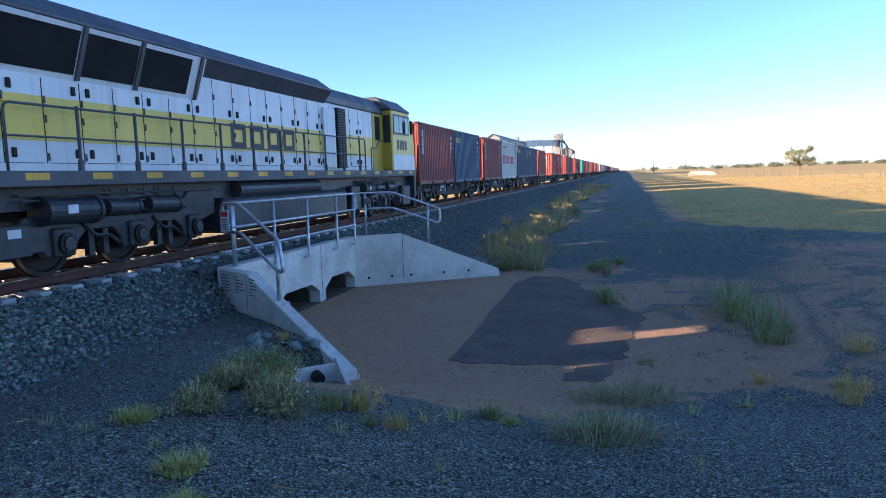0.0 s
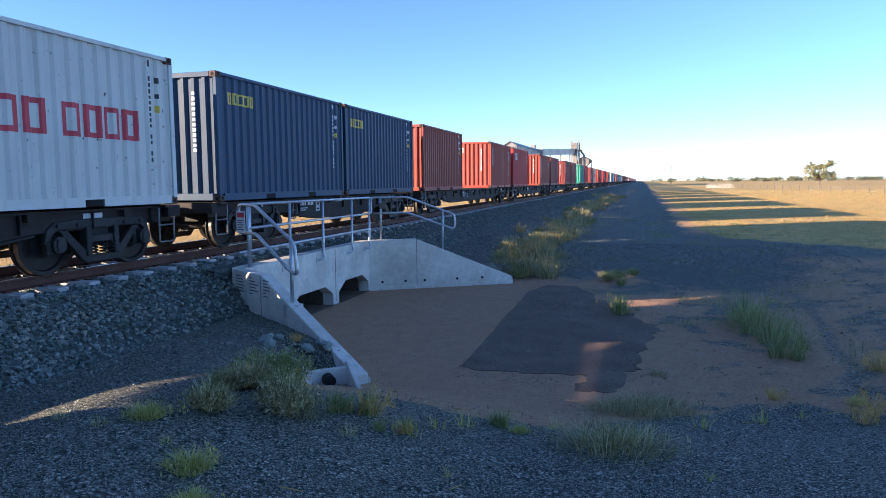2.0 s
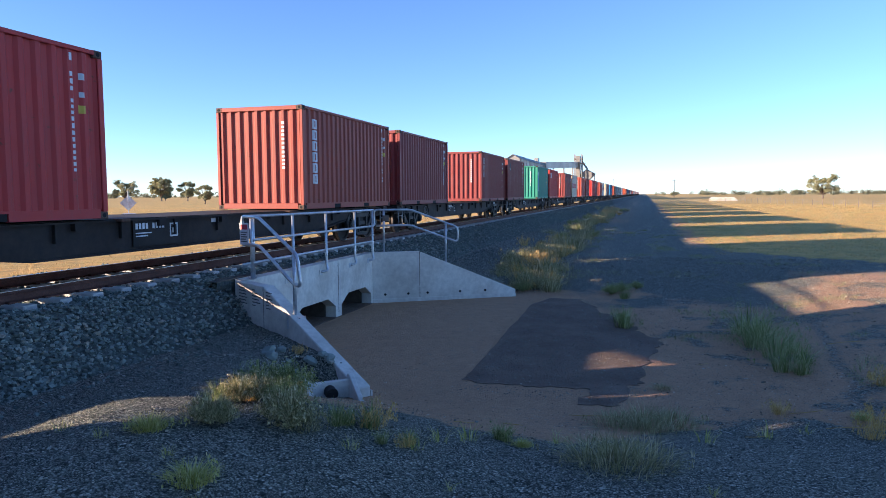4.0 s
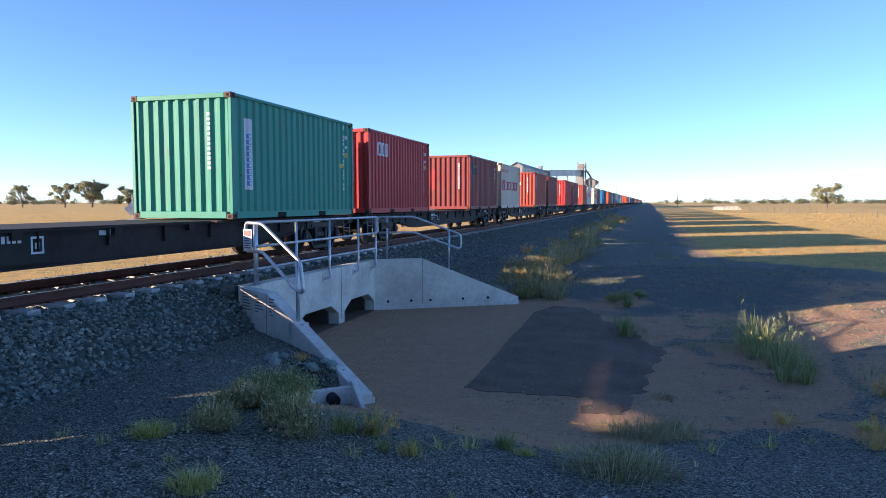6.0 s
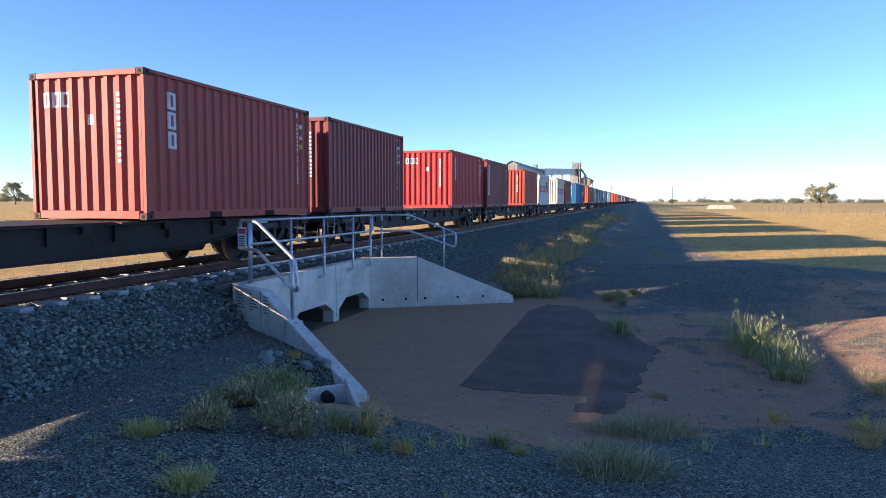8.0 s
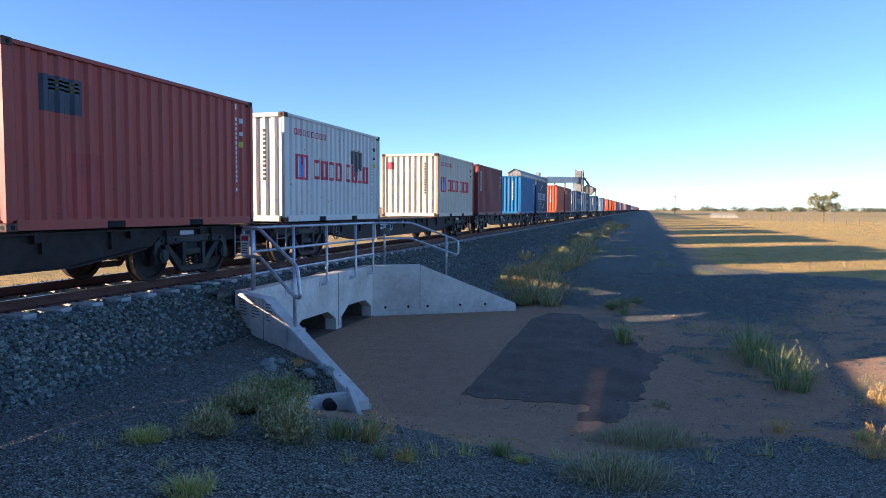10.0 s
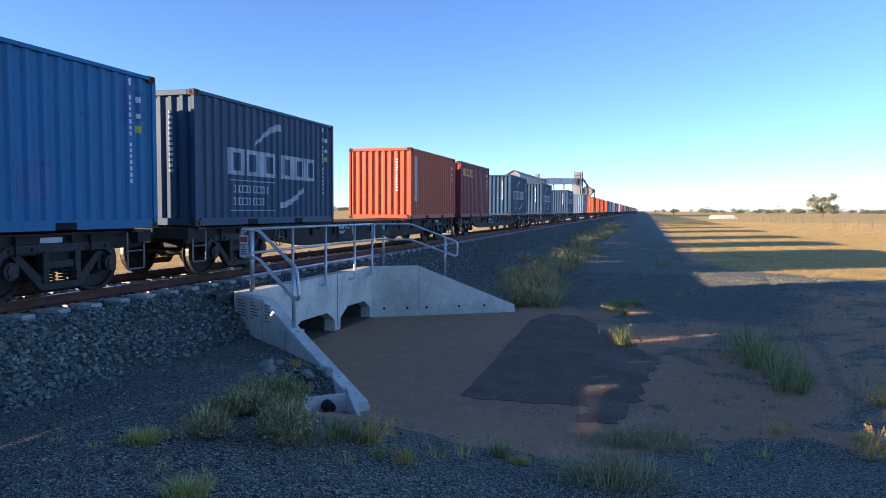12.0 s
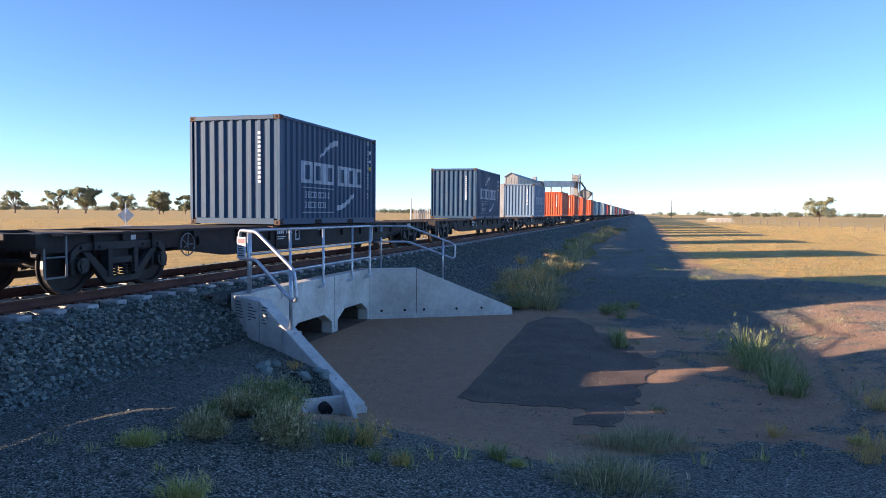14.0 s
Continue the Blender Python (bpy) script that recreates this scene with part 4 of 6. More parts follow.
def tread_mesh(radius):
    bm = bmesh.new()
    n = 28
    for x0, x1, r_ in ((-0.045, 0.060, radius * 1.004),):
        a = [bm.verts.new((x0, r_ * math.cos(2 * math.pi * k / n), r_ * math.sin(2 * math.pi * k / n))) for k in range(n)]
        b = [bm.verts.new((x1, r_ * math.cos(2 * math.pi * k / n), r_ * math.sin(2 * math.pi * k / n))) for k in range(n)]
        for k in range(n):
            bm.faces.new((a[k], a[(k + 1) % n], b[(k + 1) % n], b[k]))
    return bm


bm = wheel_mesh(WR)
bmesh.ops.translate(bm, verts=bm.verts, vec=(0.752, 0, 0))
bm2 = wheel_mesh(WR)
bmesh.ops.scale(bm2, verts=bm2.verts, vec=(-1, 1, 1))
bmesh.ops.translate(bm2, verts=bm2.verts, vec=(-0.752, 0, 0))
WHEEL_R = to_mesh("wheel", bm, M["wheel"])
WHEEL_L = to_mesh("wheel", bm2, M["wheel"])
TREAD = to_mesh("tread", tread_mesh(WR), M["tread"])
bm = bmesh.new()
bm_tube(bm, [(-1.02, 0, 0), (1.02, 0, 0)], 0.07, 12)
AXLE = to_mesh("axle", bm, M["wheel"])

# three-piece side frame with open windows, outlines in y and z about the axles
bm = bmesh.new()
FRAME_BARS = [
    [(-1.12, 0.02), (-1.08, 0.22), (-0.94, 0.33), (-0.60, 0.36), (0.60, 0.36), (0.94, 0.33), (1.08, 0.22), (1.12, 0.02), (1.02, 0.0), (0.98, 0.14), (0.88, 0.21), (-0.88, 0.21), (-0.98, 0.14), (-1.02, 0.0)],
    [(-0.86, 0.20), (-0.70, 0.20), (-0.27, -0.20), (-0.27, -0.34), (-0.38, -0.32)],
    [(0.86, 0.20), (0.70, 0.20), (0.27, -0.20), (0.27, -0.34), (0.38, -0.32)],
    [(-0.30, -0.33), (0.30, -0.33), (0.30, -0.21), (-0.30, -0.21)]]
for ring in FRAME_BARS:
    bm_prism(bm, [(0, y, z) for y, z in ring], (0.10, 0, 0))
for sgn in (-1, 1):
    y0, y1 = sorted((sgn * 0.24, sgn * 0.35))
    bm_box(bm, -0.02, 0.13, y0, y1, -0.22, 0.24)
    y0, y1 = sorted((sgn * 0.72, sgn * 0.79))
    bm_box(bm, 0.0, 0.10, y0, y1, -0.10, 0.12)
    y0, y1 = sorted((sgn * 0.99, sgn * 1.10))
    bm_box(bm, 0.0, 0.115, y0, y1, -0.14, 0.06)
bm_box(bm, -0.04, 0.10, -0.24, 0.24, -0.02, 0.10)
for y0 in (-0.88, -0.5, 0.5, 0.88):
    bm_tube(bm, [(0.09, y0, 0.275), (0.125, y0, 0.275)], 0.035, 8)
SIDEFRAME = to_mesh("side_frame", bm, M["bogie"], 0.012)
bm = bmesh.new()
for y0 in (-0.2, 0.0, 0.2):
    pts = [(0.06 + 0.055 * math.cos(a * 0.9), y0 + 0.055 * math.sin(a * 0.9), -0.20 + 0.0068 * a) for a in range(28)]
    bm_tube(bm, pts, 0.014, 5)
SPRINGS = to_mesh("spring_nest", bm, M["bogie"])
bm = bmesh.new()
for y0 in (0.0,):
    bm_tube(bm, [(0.0, y0, 0.0), (0.17, y0, 0.0)], 0.125, 14)
    bm_tube(bm, [(0.165, y0, 0.0), (0.185, y0, 0.0)], 0.07, 10)
    for k in range(3):
        a = k * 2.1
        bm_tube(bm, [(0.165, y0 + 0.09 * math.cos(a), 0.09 * math.sin(a)), (0.185, y0 + 0.09 * math.cos(a), 0.09 * math.sin(a))], 0.018, 6)
AXLEBOX = to_mesh("axle_box", bm, M["bogie"])
BOLSTER = to_mesh("bolster", boxes((-1.0, 1.0, -0.2, 0.2, 0.02, 0.28), (-0.35, 0.35, -0.3, 0.3, 0.28, 0.42)), M["black"], 0.02)
BRAKE = to_mesh("brake_beam", boxes((-0.7, 0.7, -0.42, -0.34, -0.12, 0.0), (-0.7, 0.7, 0.34, 0.42, -0.12, 0.0), (0.68, 0.76, -0.48, -0.40, -0.2, 0.15), (0.68, 0.76, 0.40, 0.48, -0.2, 0.15)), M["black"], 0.01)


def bogie(parent, y, spin):
    b = share("bogie", BOLSTER, parent, pose(0, y, WR - DECK_Z), label="black three-piece freight bogie")
    for sx in (Matrix.Identity(4), Matrix.Diagonal((-1, 1, 1, 1))):
        share("side_frame", SIDEFRAME, b, sx @ pose(0.94, 0, 0))
        share("spring_nest", SPRINGS, b, sx @ pose(0.99, 0, 0))
        for dy in (-0.915, 0.915):
            share("axle_box", AXLEBOX, b, sx @ pose(0.94, dy, 0))
    share("brake_beam", BRAKE, b)
    for dy in (-0.915, 0.915):
        # a wheelset turns in the wagon's own space
        w = share("wheelset", AXLE, parent, pose(0, y + dy, WR - DECK_Z), label="steel wheelset with bright treads")
        share("wheel", WHEEL_R, w)
        share("wheel", WHEEL_L, w)
        for x in (0.752, -0.752):
            share("tread", TREAD, w, pose(x, 0, 0))
        if spin:
            SPINNERS.append((w, 0, y + dy, WR - DECK_Z))


def wagon_meshes(L):
    """Deck, deep side sills, cross members and end gear of a flat wagon of length L."""
    out = {}
    belly = [(0.5, -0.02), (L - 0.5, -0.02), (L - 0.5, -0.30), (L - 3.6, -0.34), (L - 5.2, -0.54), (5.2, -0.54), (3.6, -0.34), (0.5, -0.30)]
    bm = bmesh.new()
    bm_prism(bm, [(0.98, y, z) for y, z in belly], (0.03, 0, 0))
    bm_box(bm, 0.90, 1.10, 0.5, L - 0.5, -0.05, -0.02)
    bm_prism(bm, [(0.90, 3.6, -0.34), (0.90, 5.2, -0.54), (0.90, L - 5.2, -0.54), (0.90, L - 3.6, -0.34), (0.90, L - 3.6, -0.37), (0.90, L - 5.2, -0.57), (0.90, 5.2, -0.57), (0.90, 3.6, -0.37)], (0.20, 0, 0))
    y = 1.6
    while y < L - 1:
        bm_box(bm, 1.01, 1.07, y, y + 0.02, -0.33, -0.05)
        y += 1.35
    out["sill"] = to_mesh("side_sill", bm, M["deck"])
    rows = [(-0.25, 0.25, 0.5, L - 0.5, -0.30, -0.04), (-1.15, 1.15, 0.42, 0.75, -0.22, -0.012), (-1.15, 1.15, L - 0.75, L - 0.42, -0.22, -0.012)]
    y = 2.2
    while y < L - 1.5:
        rows.append((-1.1, 1.1, y, y + 0.18, -0.16, -0.012))
        y += 1.9
    out["frame"] = to_mesh("centre_frame", boxes(*rows), M["deck"])
    out["floor"] = to_mesh("deck_plate", boxes((-1.05, 1.05, 3.6, L - 3.6, -0.012, -0.004)), M["deck"])
    bm = bmesh.new()
    for y0, s in ((0.42, -1), (L - 0.42, 1)):
        bm_tube(bm, [(0, y0, -0.16), (0, y0 + s * 0.32, -0.16)], 0.09, 8)
        bm_box(bm, -0.16, 0.16, *sorted((y0 + s * 0.22, y0 + s * 0.56)), -0.30, -0.02)
    out["coupler"] = to_mesh("coupler", bm, M["wheel"], 0.02)
    bm = bmesh.new()
    for y0 in (0.75, 6.95, L - 7.0, L - 0.8):
        for x in (-1.12, 1.12):
            bm_box(bm, x - 0.1, x + 0.1, y0 - 0.1, y0 + 0.1, -0.05, 0.0)
    out["lock"] = to_mesh("twist_lock", bm, M["casting"], 0.01)
    bm = bmesh.new()
    bm_tube(bm, [(0.2, L / 2 - 1.6, -0.40), (0.2, L / 2 - 0.4, -0.40)], 0.15, 12)
    bm_tube(bm, [(0.55, L / 2 + 0.5, -0.38), (0.55, L / 2 + 1.2, -0.38)], 0.13, 12)
    bm_tube(bm, [(0.75, 2.0, -0.40), (0.75, L - 2.0, -0.45)], 0.02, 6)
    out["brake_gear"] = to_mesh("brake_gear", bm, M["black"])
    return out


bm = bmesh.new()
n = 20
bm_tube(bm, [(0, 0.21 * math.cos(2 * math.pi * k / n), 0.21 * math.sin(2 * math.pi * k / n)) for k in range(n + 1)], 0.014, 6)
for k in range(5):
    a = 2 * math.pi * k / 5
    bm_tube(bm, [(0, 0, 0), (-0.03, 0.21 * math.cos(a), 0.21 * math.sin(a))], 0.010, 5)
HANDWHEEL = to_mesh("hand_brake_wheel", bm, M["galv_dull"])
PLATE = to_mesh("data_plate", boxes((0, 0.008, 0, 1.25, -0.38, 0.06)), M["black"])
BADGE = to_mesh("badge_frame", boxes((0.009, 0.013, 0.95, 1.17, -0.25, -0.22), (0.009, 0.013, 0.95, 1.17, -0.03, 0.0), (0.009, 0.013, 0.95, 0.98, -0.22, -0.03), (0.009, 0.013, 1.14, 1.17, -0.22, -0.03), (0.009, 0.013, 1.02, 1.10, -0.18, -0.09)), M["white_mark"])
bm = boxes(*[(0.009, 0.012, 0.06 + 0.085 * i, 0.06 + 0.085 * i + 0.055, -0.08, 0.02) for i in range(9) if i not in (4,)], *[(0.009, 0.012, 0.06, 0.06 + w, -0.16 - 0.05 * j, -0.14 - 0.05 * j) for j, w in enumerate((0.4, 0.3))])
PLATE_BARS = to_mesh("plate_bars", bm, M["white_mark"])
REFLECT = to_mesh("reflector", boxes((1.012, 1.018, -0.2, 0.2, -0.16, -0.08)), M["white_mark"])
WAGONS = {}


bm = bmesh.new()
bm_tube(bm, rounded([(0, 0, -0.05), (0, 0, -0.66), (0, 0.4, -0.66), (0, 0.4, -0.05)], 0.04), 0.016, 6)
STEP = to_mesh("shunter_step", bm, M["galv_dull"])
bm = bmesh.new()
bm_tube(bm, [(0, 0, -0.36), (0, 0.4, -0.36)], 0.014, 6)
RUNG = to_mesh("rung", bm, M["galv_dull"])


def wagon(s, L, near=True, spin=False, flat=False):
    if L not in WAGONS:
        WAGONS[L] = wagon_meshes(L)
    w = WAGONS[L]
    ob = thing("flat_wagon", "dark rust-stained steel container flat wagon on two bogies", "wagon", "wagons of the train", m=pose(TRACK_X, s, DECK_Z - 0.01))
    share("side_sill", w["sill"], ob)
    share("side_sill", w["sill"], ob, Matrix.Diagonal((-1, 1, 1, 1)))
    share("centre_frame", w["frame"], ob)
    share("deck_plate", w["floor"], ob)
    if near:
        for key, name in (("coupler", "coupler"), ("brake_gear", "brake_gear")):
            share(name, w[key], ob)
        tagged(share("twist_locks", w["lock"], ob), kind="stuff")
        for y in (0.58, L - 0.98):
            st = share("shunter_step", STEP, ob, pose(1.13, y, 0), label="dull grey shunter's ladder step")
            share("rung", RUNG, st)
        share("hand_brake_wheel", HANDWHEEL, ob, pose(1.06, 3.95, -0.30), label="dull grey spoked hand brake wheel")
        pl = share("data_plate", PLATE, ob, pose(1.03, 7.3 if L > 15 else 4.3, -0.12 if L > 15 else -0.12), label="black data plate with white bars")
        share("plate_bars", PLATE_BARS, pl)
        share("badge_frame", BADGE, pl)
        for y in (2.4, L / 2, L - 2.4):
            share("reflector", REFLECT, ob, pose(0, y, 0))
    for y in (2.25, L - 2.25):
        bogie(ob, y, spin)
    MOVERS.append((ob, s, DECK_Z - 0.01))
    return ob


# near part of the train: start along the train, colour, mark
CONSIST = [
    (27.56, "maroon", "patched"), (33.85, "steel", "sea"), (41.24, "maroon", "stack"), (47.52, "white", "wide_red"), (54.91, "navy", "sea"), (61.16, "navy", "sea"),
    (68.53, "brown", "blank"), (81.05, "redbrown", "stack_end"), (88.16, "red", "three"), (100.79, "brown", "tall"), (107.9, "maroon", "blank"), (120.39, "maroon", "stack"),
    (127.58, "maroon", "small_badge"), (139.98, "green", "panel"), (147.2, "red", "three"), (159.68, "maroon", "badge"), (166.91, "cream", "wide_red"), (179.38, "redbrown", "stack_end"),
    (186.56, "maroon", "blank"), (199.11, "red", "stack_end"), (206.3, "maroon", "tall"), (218.8, "redbrown", "badge"), (226.22, "white", "wide_overpainted"), (238.71, "cream", "wide_red"),
    (245.82, "maroon", "stack"), (258.22, "blue", "scuffed"), (265.34, "navy", "arc"), (277.9, "orange", "tall"), (284.98, "maroon", "yellow"), (297.45, "navy", "arc"),
    (311.32, "navy", "arc"), (331.3, "navy", "arc"), (351.0, "pale", "arc"), (370.6, "orange", "blank"), (384.3, "orange", "blank"), (396.9, "orange", "tall")]
for s, color, look_ in CONSIST:
    container(s, color, look_)
FAR_COLORS = ["orange", "grey", "steel", "white", "grey", "steel", "maroon", "redbrown", "white", "blue", "grey", "red", "maroon", "steel", "pale", "redbrown"]
rng = random.Random(12)
s, k = 413.0, 0
while s < 1120:
    container(s, FAR_COLORS[k % 16], "blank", near=False)
    s += 6.5 if k % 2 == 0 else 13.3
    k += 1
for s in (26.98, 40.63, 54.28):
    wagon(s, 13.5, spin=True)
s = 67.98
k = 0
while s < 1120:
    wagon(s, 19.5, near=s < 420, spin=s < 345)
    s += 19.68
    k += 1


# ---- locomotive ----
LOCO_L = 22.0
bm = wheel_mesh(0.5)
bmesh.ops.translate(bm, verts=bm.verts, vec=(0.752, 0, 0))
LWHEEL_R = to_mesh("wheel", bm, M["wheel"])
bm = wheel_mesh(0.5)
bmesh.ops.scale(bm, verts=bm.verts, vec=(-1, 1, 1))
bmesh.ops.translate(bm, verts=bm.verts, vec=(-0.752, 0, 0))
LWHEEL_L = to_mesh("wheel", bm, M["wheel"])
LTREAD = to_mesh("tread", tread_mesh(0.5), M["tread"])


def locomotive(s, spin):
    """Origin at the front end on the rail; the cab stands at the far end."""
    ob = thing("diesel_locomotive", "white and yellow diesel locomotive with grey roof and black underframe", "locomotive", m=pose(TRACK_X, s, 0))
    HX = 1.08
    # hood in three colour bands
    part("hood_lower", boxes((-HX, HX, 0.4, 19.2, 1.58, 2.03)), M["loco_white"], ob, "white lower hood doors")
    part("hood_band", boxes((-HX, HX, 0.4, 19.2, 2.03, 2.68)), M["loco_yellow"], ob, "pale yellow band")
    part("hood_upper", boxes((-HX, HX, 0.4, 19.2, 2.68, 3.52)), M["loco_white"], ob, "white upper hood")
    # roof with its chamfered shoulders
    bm = bmesh.new()
    bm_prism(bm, [(x, 0.3, z) for x, z in [(-1.36, 3.78), (-1.36, 3.86), (-0.95, 4.16), (0.95, 4.16), (1.36, 3.86), (1.36, 3.78)]], (0, 13.9, 0))
    roof = part("roof", bm, M["roof"], ob, "dark grey roof", bevel=0.02)
    bm = bmesh.new()
    bm_prism(bm, [(x, 14.2, z) for x, z in [(-1.14, 3.52), (-1.14, 3.72), (-0.85, 4.02), (0.85, 4.02), (1.14, 3.72), (1.14, 3.52)]], (0, 4.9, 0))
    part("roof_end", bm, M["roof"], ob, bevel=0.02)
    bm = bmesh.new()
    for y in (1.2, 3.3, 5.4):
        bm_tube(bm, [(0, y, 4.14), (0, y, 4.26)], 0.62, 20)
    part("fan_guard", bm, M["black"], roof, "round roof fan guards")
    part("exhaust_hatch", boxes((-0.5, 0.5, 6.9, 8.3, 4.15, 4.28)), M["timber"], roof, "tan exhaust hatch", bevel=0.03)
    bm = bmesh.new()
    bm_tube(bm, [(0.3, 16.4, 4.0), (0.3, 16.4, 4.14)], 0.09, 12)
    part("vent_cap", bm, M["galv"], roof)
    for side in (1, -1):
        # flared radiator bays with black screens
        bm = bmesh.new()
        bm_prism(bm, [(side * x, 0.4, z) for x, z in [(HX, 2.98), (HX + 0.27, 3.78), (HX - 0.2, 3.78), (HX - 0.2, 2.98)]], (0, 7.8, 0))
        bay = part("radiator_bay", bm, M["loco_white"], ob, "flared radiator bay")
        for y0, y1 in ((0.5, 1.6), (1.75, 3.05), (3.2, 4.9), (5.05, 6.25), (6.4, 7.75)):
            bm = bmesh.new()
            def on(z, d):
                return side * (HX + 0.27 * (z - 2.98) / 0.80 + d)
            bm_prism(bm, [(on(3.06, 0.006), y0, 3.06), (on(3.70, 0.006), y0, 3.70), (on(3.70, 0.02), y0, 3.70), (on(3.06, 0.02), y0, 3.06)], (0, y1 - y0, 0))
            part("radiator_screen", bm, M["dark"], bay, "black radiator screen")
        for y in (0.42, 1.68, 3.12, 4.98, 6.32, 8.05):
            bm = bmesh.new()
            bm_prism(bm, [(on(2.98, 0.005), y - 0.04, 2.98), (on(3.78, 0.005), y - 0.04, 3.78), (on(3.78, 0.05), y - 0.04, 3.78), (on(2.98, 0.05), y - 0.04, 2.98)], (0, 0.08, 0))
            part("bay_rib", bm, M["sill"], bay)
        bm = bmesh.new()
        bm_prism(bm, [(side * x, 8.2, z) for x, z in [(HX + 0.002, 3.48), (HX + 0.27, 3.80), (HX - 0.2, 3.80), (HX - 0.2, 3.48)]], (0, 6.1, 0))
        part("roof_overhang", bm, M["roof"], ob)
        # doors, hinges and latches
        y = 0.6
        k = 0
        while y < 17.0:
            w = 0.74
            part("door_seam", boxes((side * HX - 0.004, side * HX + 0.004, y - 0.008, y + 0.008, 1.70, 2.95 if y < 8 else 3.46)), M["dark"], ob)
            for z in (1.86, 2.82):
                b = boxes((min(side * HX, side * (HX + 0.03)), max(side * HX, side * (HX + 0.03)), y + (0.56 if k % 2 else 0.12), y + (0.64 if k % 2 else 0.20), z - 0.08, z + 0.06))
                part("latch", b, M["black"], ob, bevel=0.008)
            for z0 in (1.74, 2.30, 2.58, 3.05):
                if z0 < 2.9 or y > 8.2:
                    part("hinge", boxes((side * HX - 0.018, side * HX + 0.018, y + 0.02, y + 0.045, z0, z0 + 0.11)), M["sill"], ob)
            part("door_edge", boxes((side * HX - 0.005, side * HX + 0.005, y + 0.06, y + 0.68, 1.700, 1.712)), M["sill"], ob)
            y += w
            k += 1
        part("louvre_panel", boxes((min(side * HX, side * (HX + 0.10)), max(side * HX, side * (HX + 0.10)), 15.0, 15.62, 1.66, 3.42)), M["black"], ob, "black ribbed louvre panel")
        for i in range(22):
            z = 1.72 + i * 0.077
            part("louvre_slat", boxes((min(side * (HX + 0.10), side * (HX + 0.13)), max(side * (HX + 0.10), side * (HX + 0.13)), 15.04, 15.58, z, z + 0.03)), M["roof"], ob)
        part("air_box", boxes((min(side * HX, side * (HX + 0.08)), max(side * HX, side * (HX + 0.08)), 14.1, 14.9, 1.66, 3.36)), M["loco_white"], ob, "white raised door panel", bevel=0.015)
        # sill with its yellow blocks, hand rails
        part("frame_sill", boxes((min(side * 1.1, side * 1.46), max(side * 1.1, side * 1.46), 0.2, 21.9, 1.36, 1.58)), M["sill"], ob, "grey walkway sill", bevel=0.01)
        y = 1.0
        while y < 21.6:
            part("safety_block", boxes((min(side * 1.46, side * 1.465), max(side * 1.46, side * 1.465), y, y + 0.42, 1.45, 1.55)), M["safety"], ob)
            y += 1.25
        bm = bmesh.new()
        bm_tube(bm, rounded([(side * 1.40, 3.3, 1.58), (side * 1.40, 3.3, 2.50), (side * 1.40, 16.6, 2.55), (side * 1.40, 16.6, 1.58)], 0.12), 0.02, 8)
        hr = part("hand_rail", bm, M["sill"], ob, "dark tubular hand rail", smooth=True)
        bm = bmesh.new()
        bm_tube(bm, [(side * 1.40, 3.3, 2.06), (side * 1.40, 16.6, 2.06)], 0.016, 8)
        part("middle_bar", bm, M["sill"], hr)
        y = 4.6
        while y < 16.2:
            bm = bmesh.new()
            bm_tube(bm, [(side * 1.40, y, 1.58), (side * 1.40, y, 2.54)], 0.026, 8)
            bm_tube(bm, [(side * 1.40, y, 1.50), (side * 1.40, y, 1.74)], 0.045, 8)
            part("stanchion", bm, M["sill"], hr)
            y += 1.28
        bm = bmesh.new()
        bm_tube(bm, rounded([(side * 1.42, 2.9, 0.45), (side * 1.42, 2.9, 2.50), (side * 1.42, 3.3, 2.50)], 0.1), 0.022, 8)
        part("grab_rail", bm, M["safety"], ob, "yellow grab rail", smooth=True)
        bm = bmesh.new()
        bm_tube(bm, rounded([(side * 1.42, 17.1, 1.58), (side * 1.42, 17.1, 2.3), (side * 1.42, 17.6, 2.3), (side * 1.42, 17.8, 2.55), (side * 1.42, 18.3, 2.55)], 0.06), 0.018, 8)
        part("grab_rail", bm, M["sill"], ob, smooth=True)
        for z in (0.35, 0.75, 1.15):
            part("step", boxes((min(side * 1.15, side * 1.45), max(side * 1.15, side * 1.45), 17.0, 17.55, z, z + 0.03)), M["sill"], ob)
        for x_ in (17.0, 17.53):
            part("step_rail", boxes((min(side * 1.42, side * 1.45), max(side * 1.42, side * 1.45), x_, x_ + 0.03, 0.3, 1.4)), M["sill"], ob)
        # side mark: four dark blocks on the band
        for i in range(4):
            y0 = 9.35 + i * 0.80
            for a, b, z0, z1 in [(0, 0.14, 2.08, 2.62), (0.48, 0.62, 2.08, 2.62), (0.14, 0.48, 2.08, 2.21), (0.14, 0.48, 2.49, 2.62)]:
                part("side_mark", boxes((min(side * HX, side * (HX + 0.006)), max(side * HX, side * (HX + 0.006)), y0 + a, y0 + b, z0, z1)), M["black_mark"], ob)
    # cab
    bm = bmesh.new()
    bm_prism(bm, [(-1.44, y, z) for y, z in [(19.2, 1.58), (19.2, 3.70), (21.2, 3.70), (21.75, 3.05), (21.9, 1.58)]], (2.88, 0, 0))
    cab = part("cab", bm, M["loco_yellow"], ob, "yellow driver's cab", bevel=0.03)
    bm = bmesh.new()
    bm_prism(bm, [(x, 19.02, z) for x, z in [(-1.46, 3.68), (-1.46, 3.74), (-0.95, 4.14), (0.95, 4.14), (1.46, 3.74), (1.46, 3.68)]], (0, 2.3, 0))
    part("cab_roof", bm, M["roof"], cab, "grey cab roof", bevel=0.03)
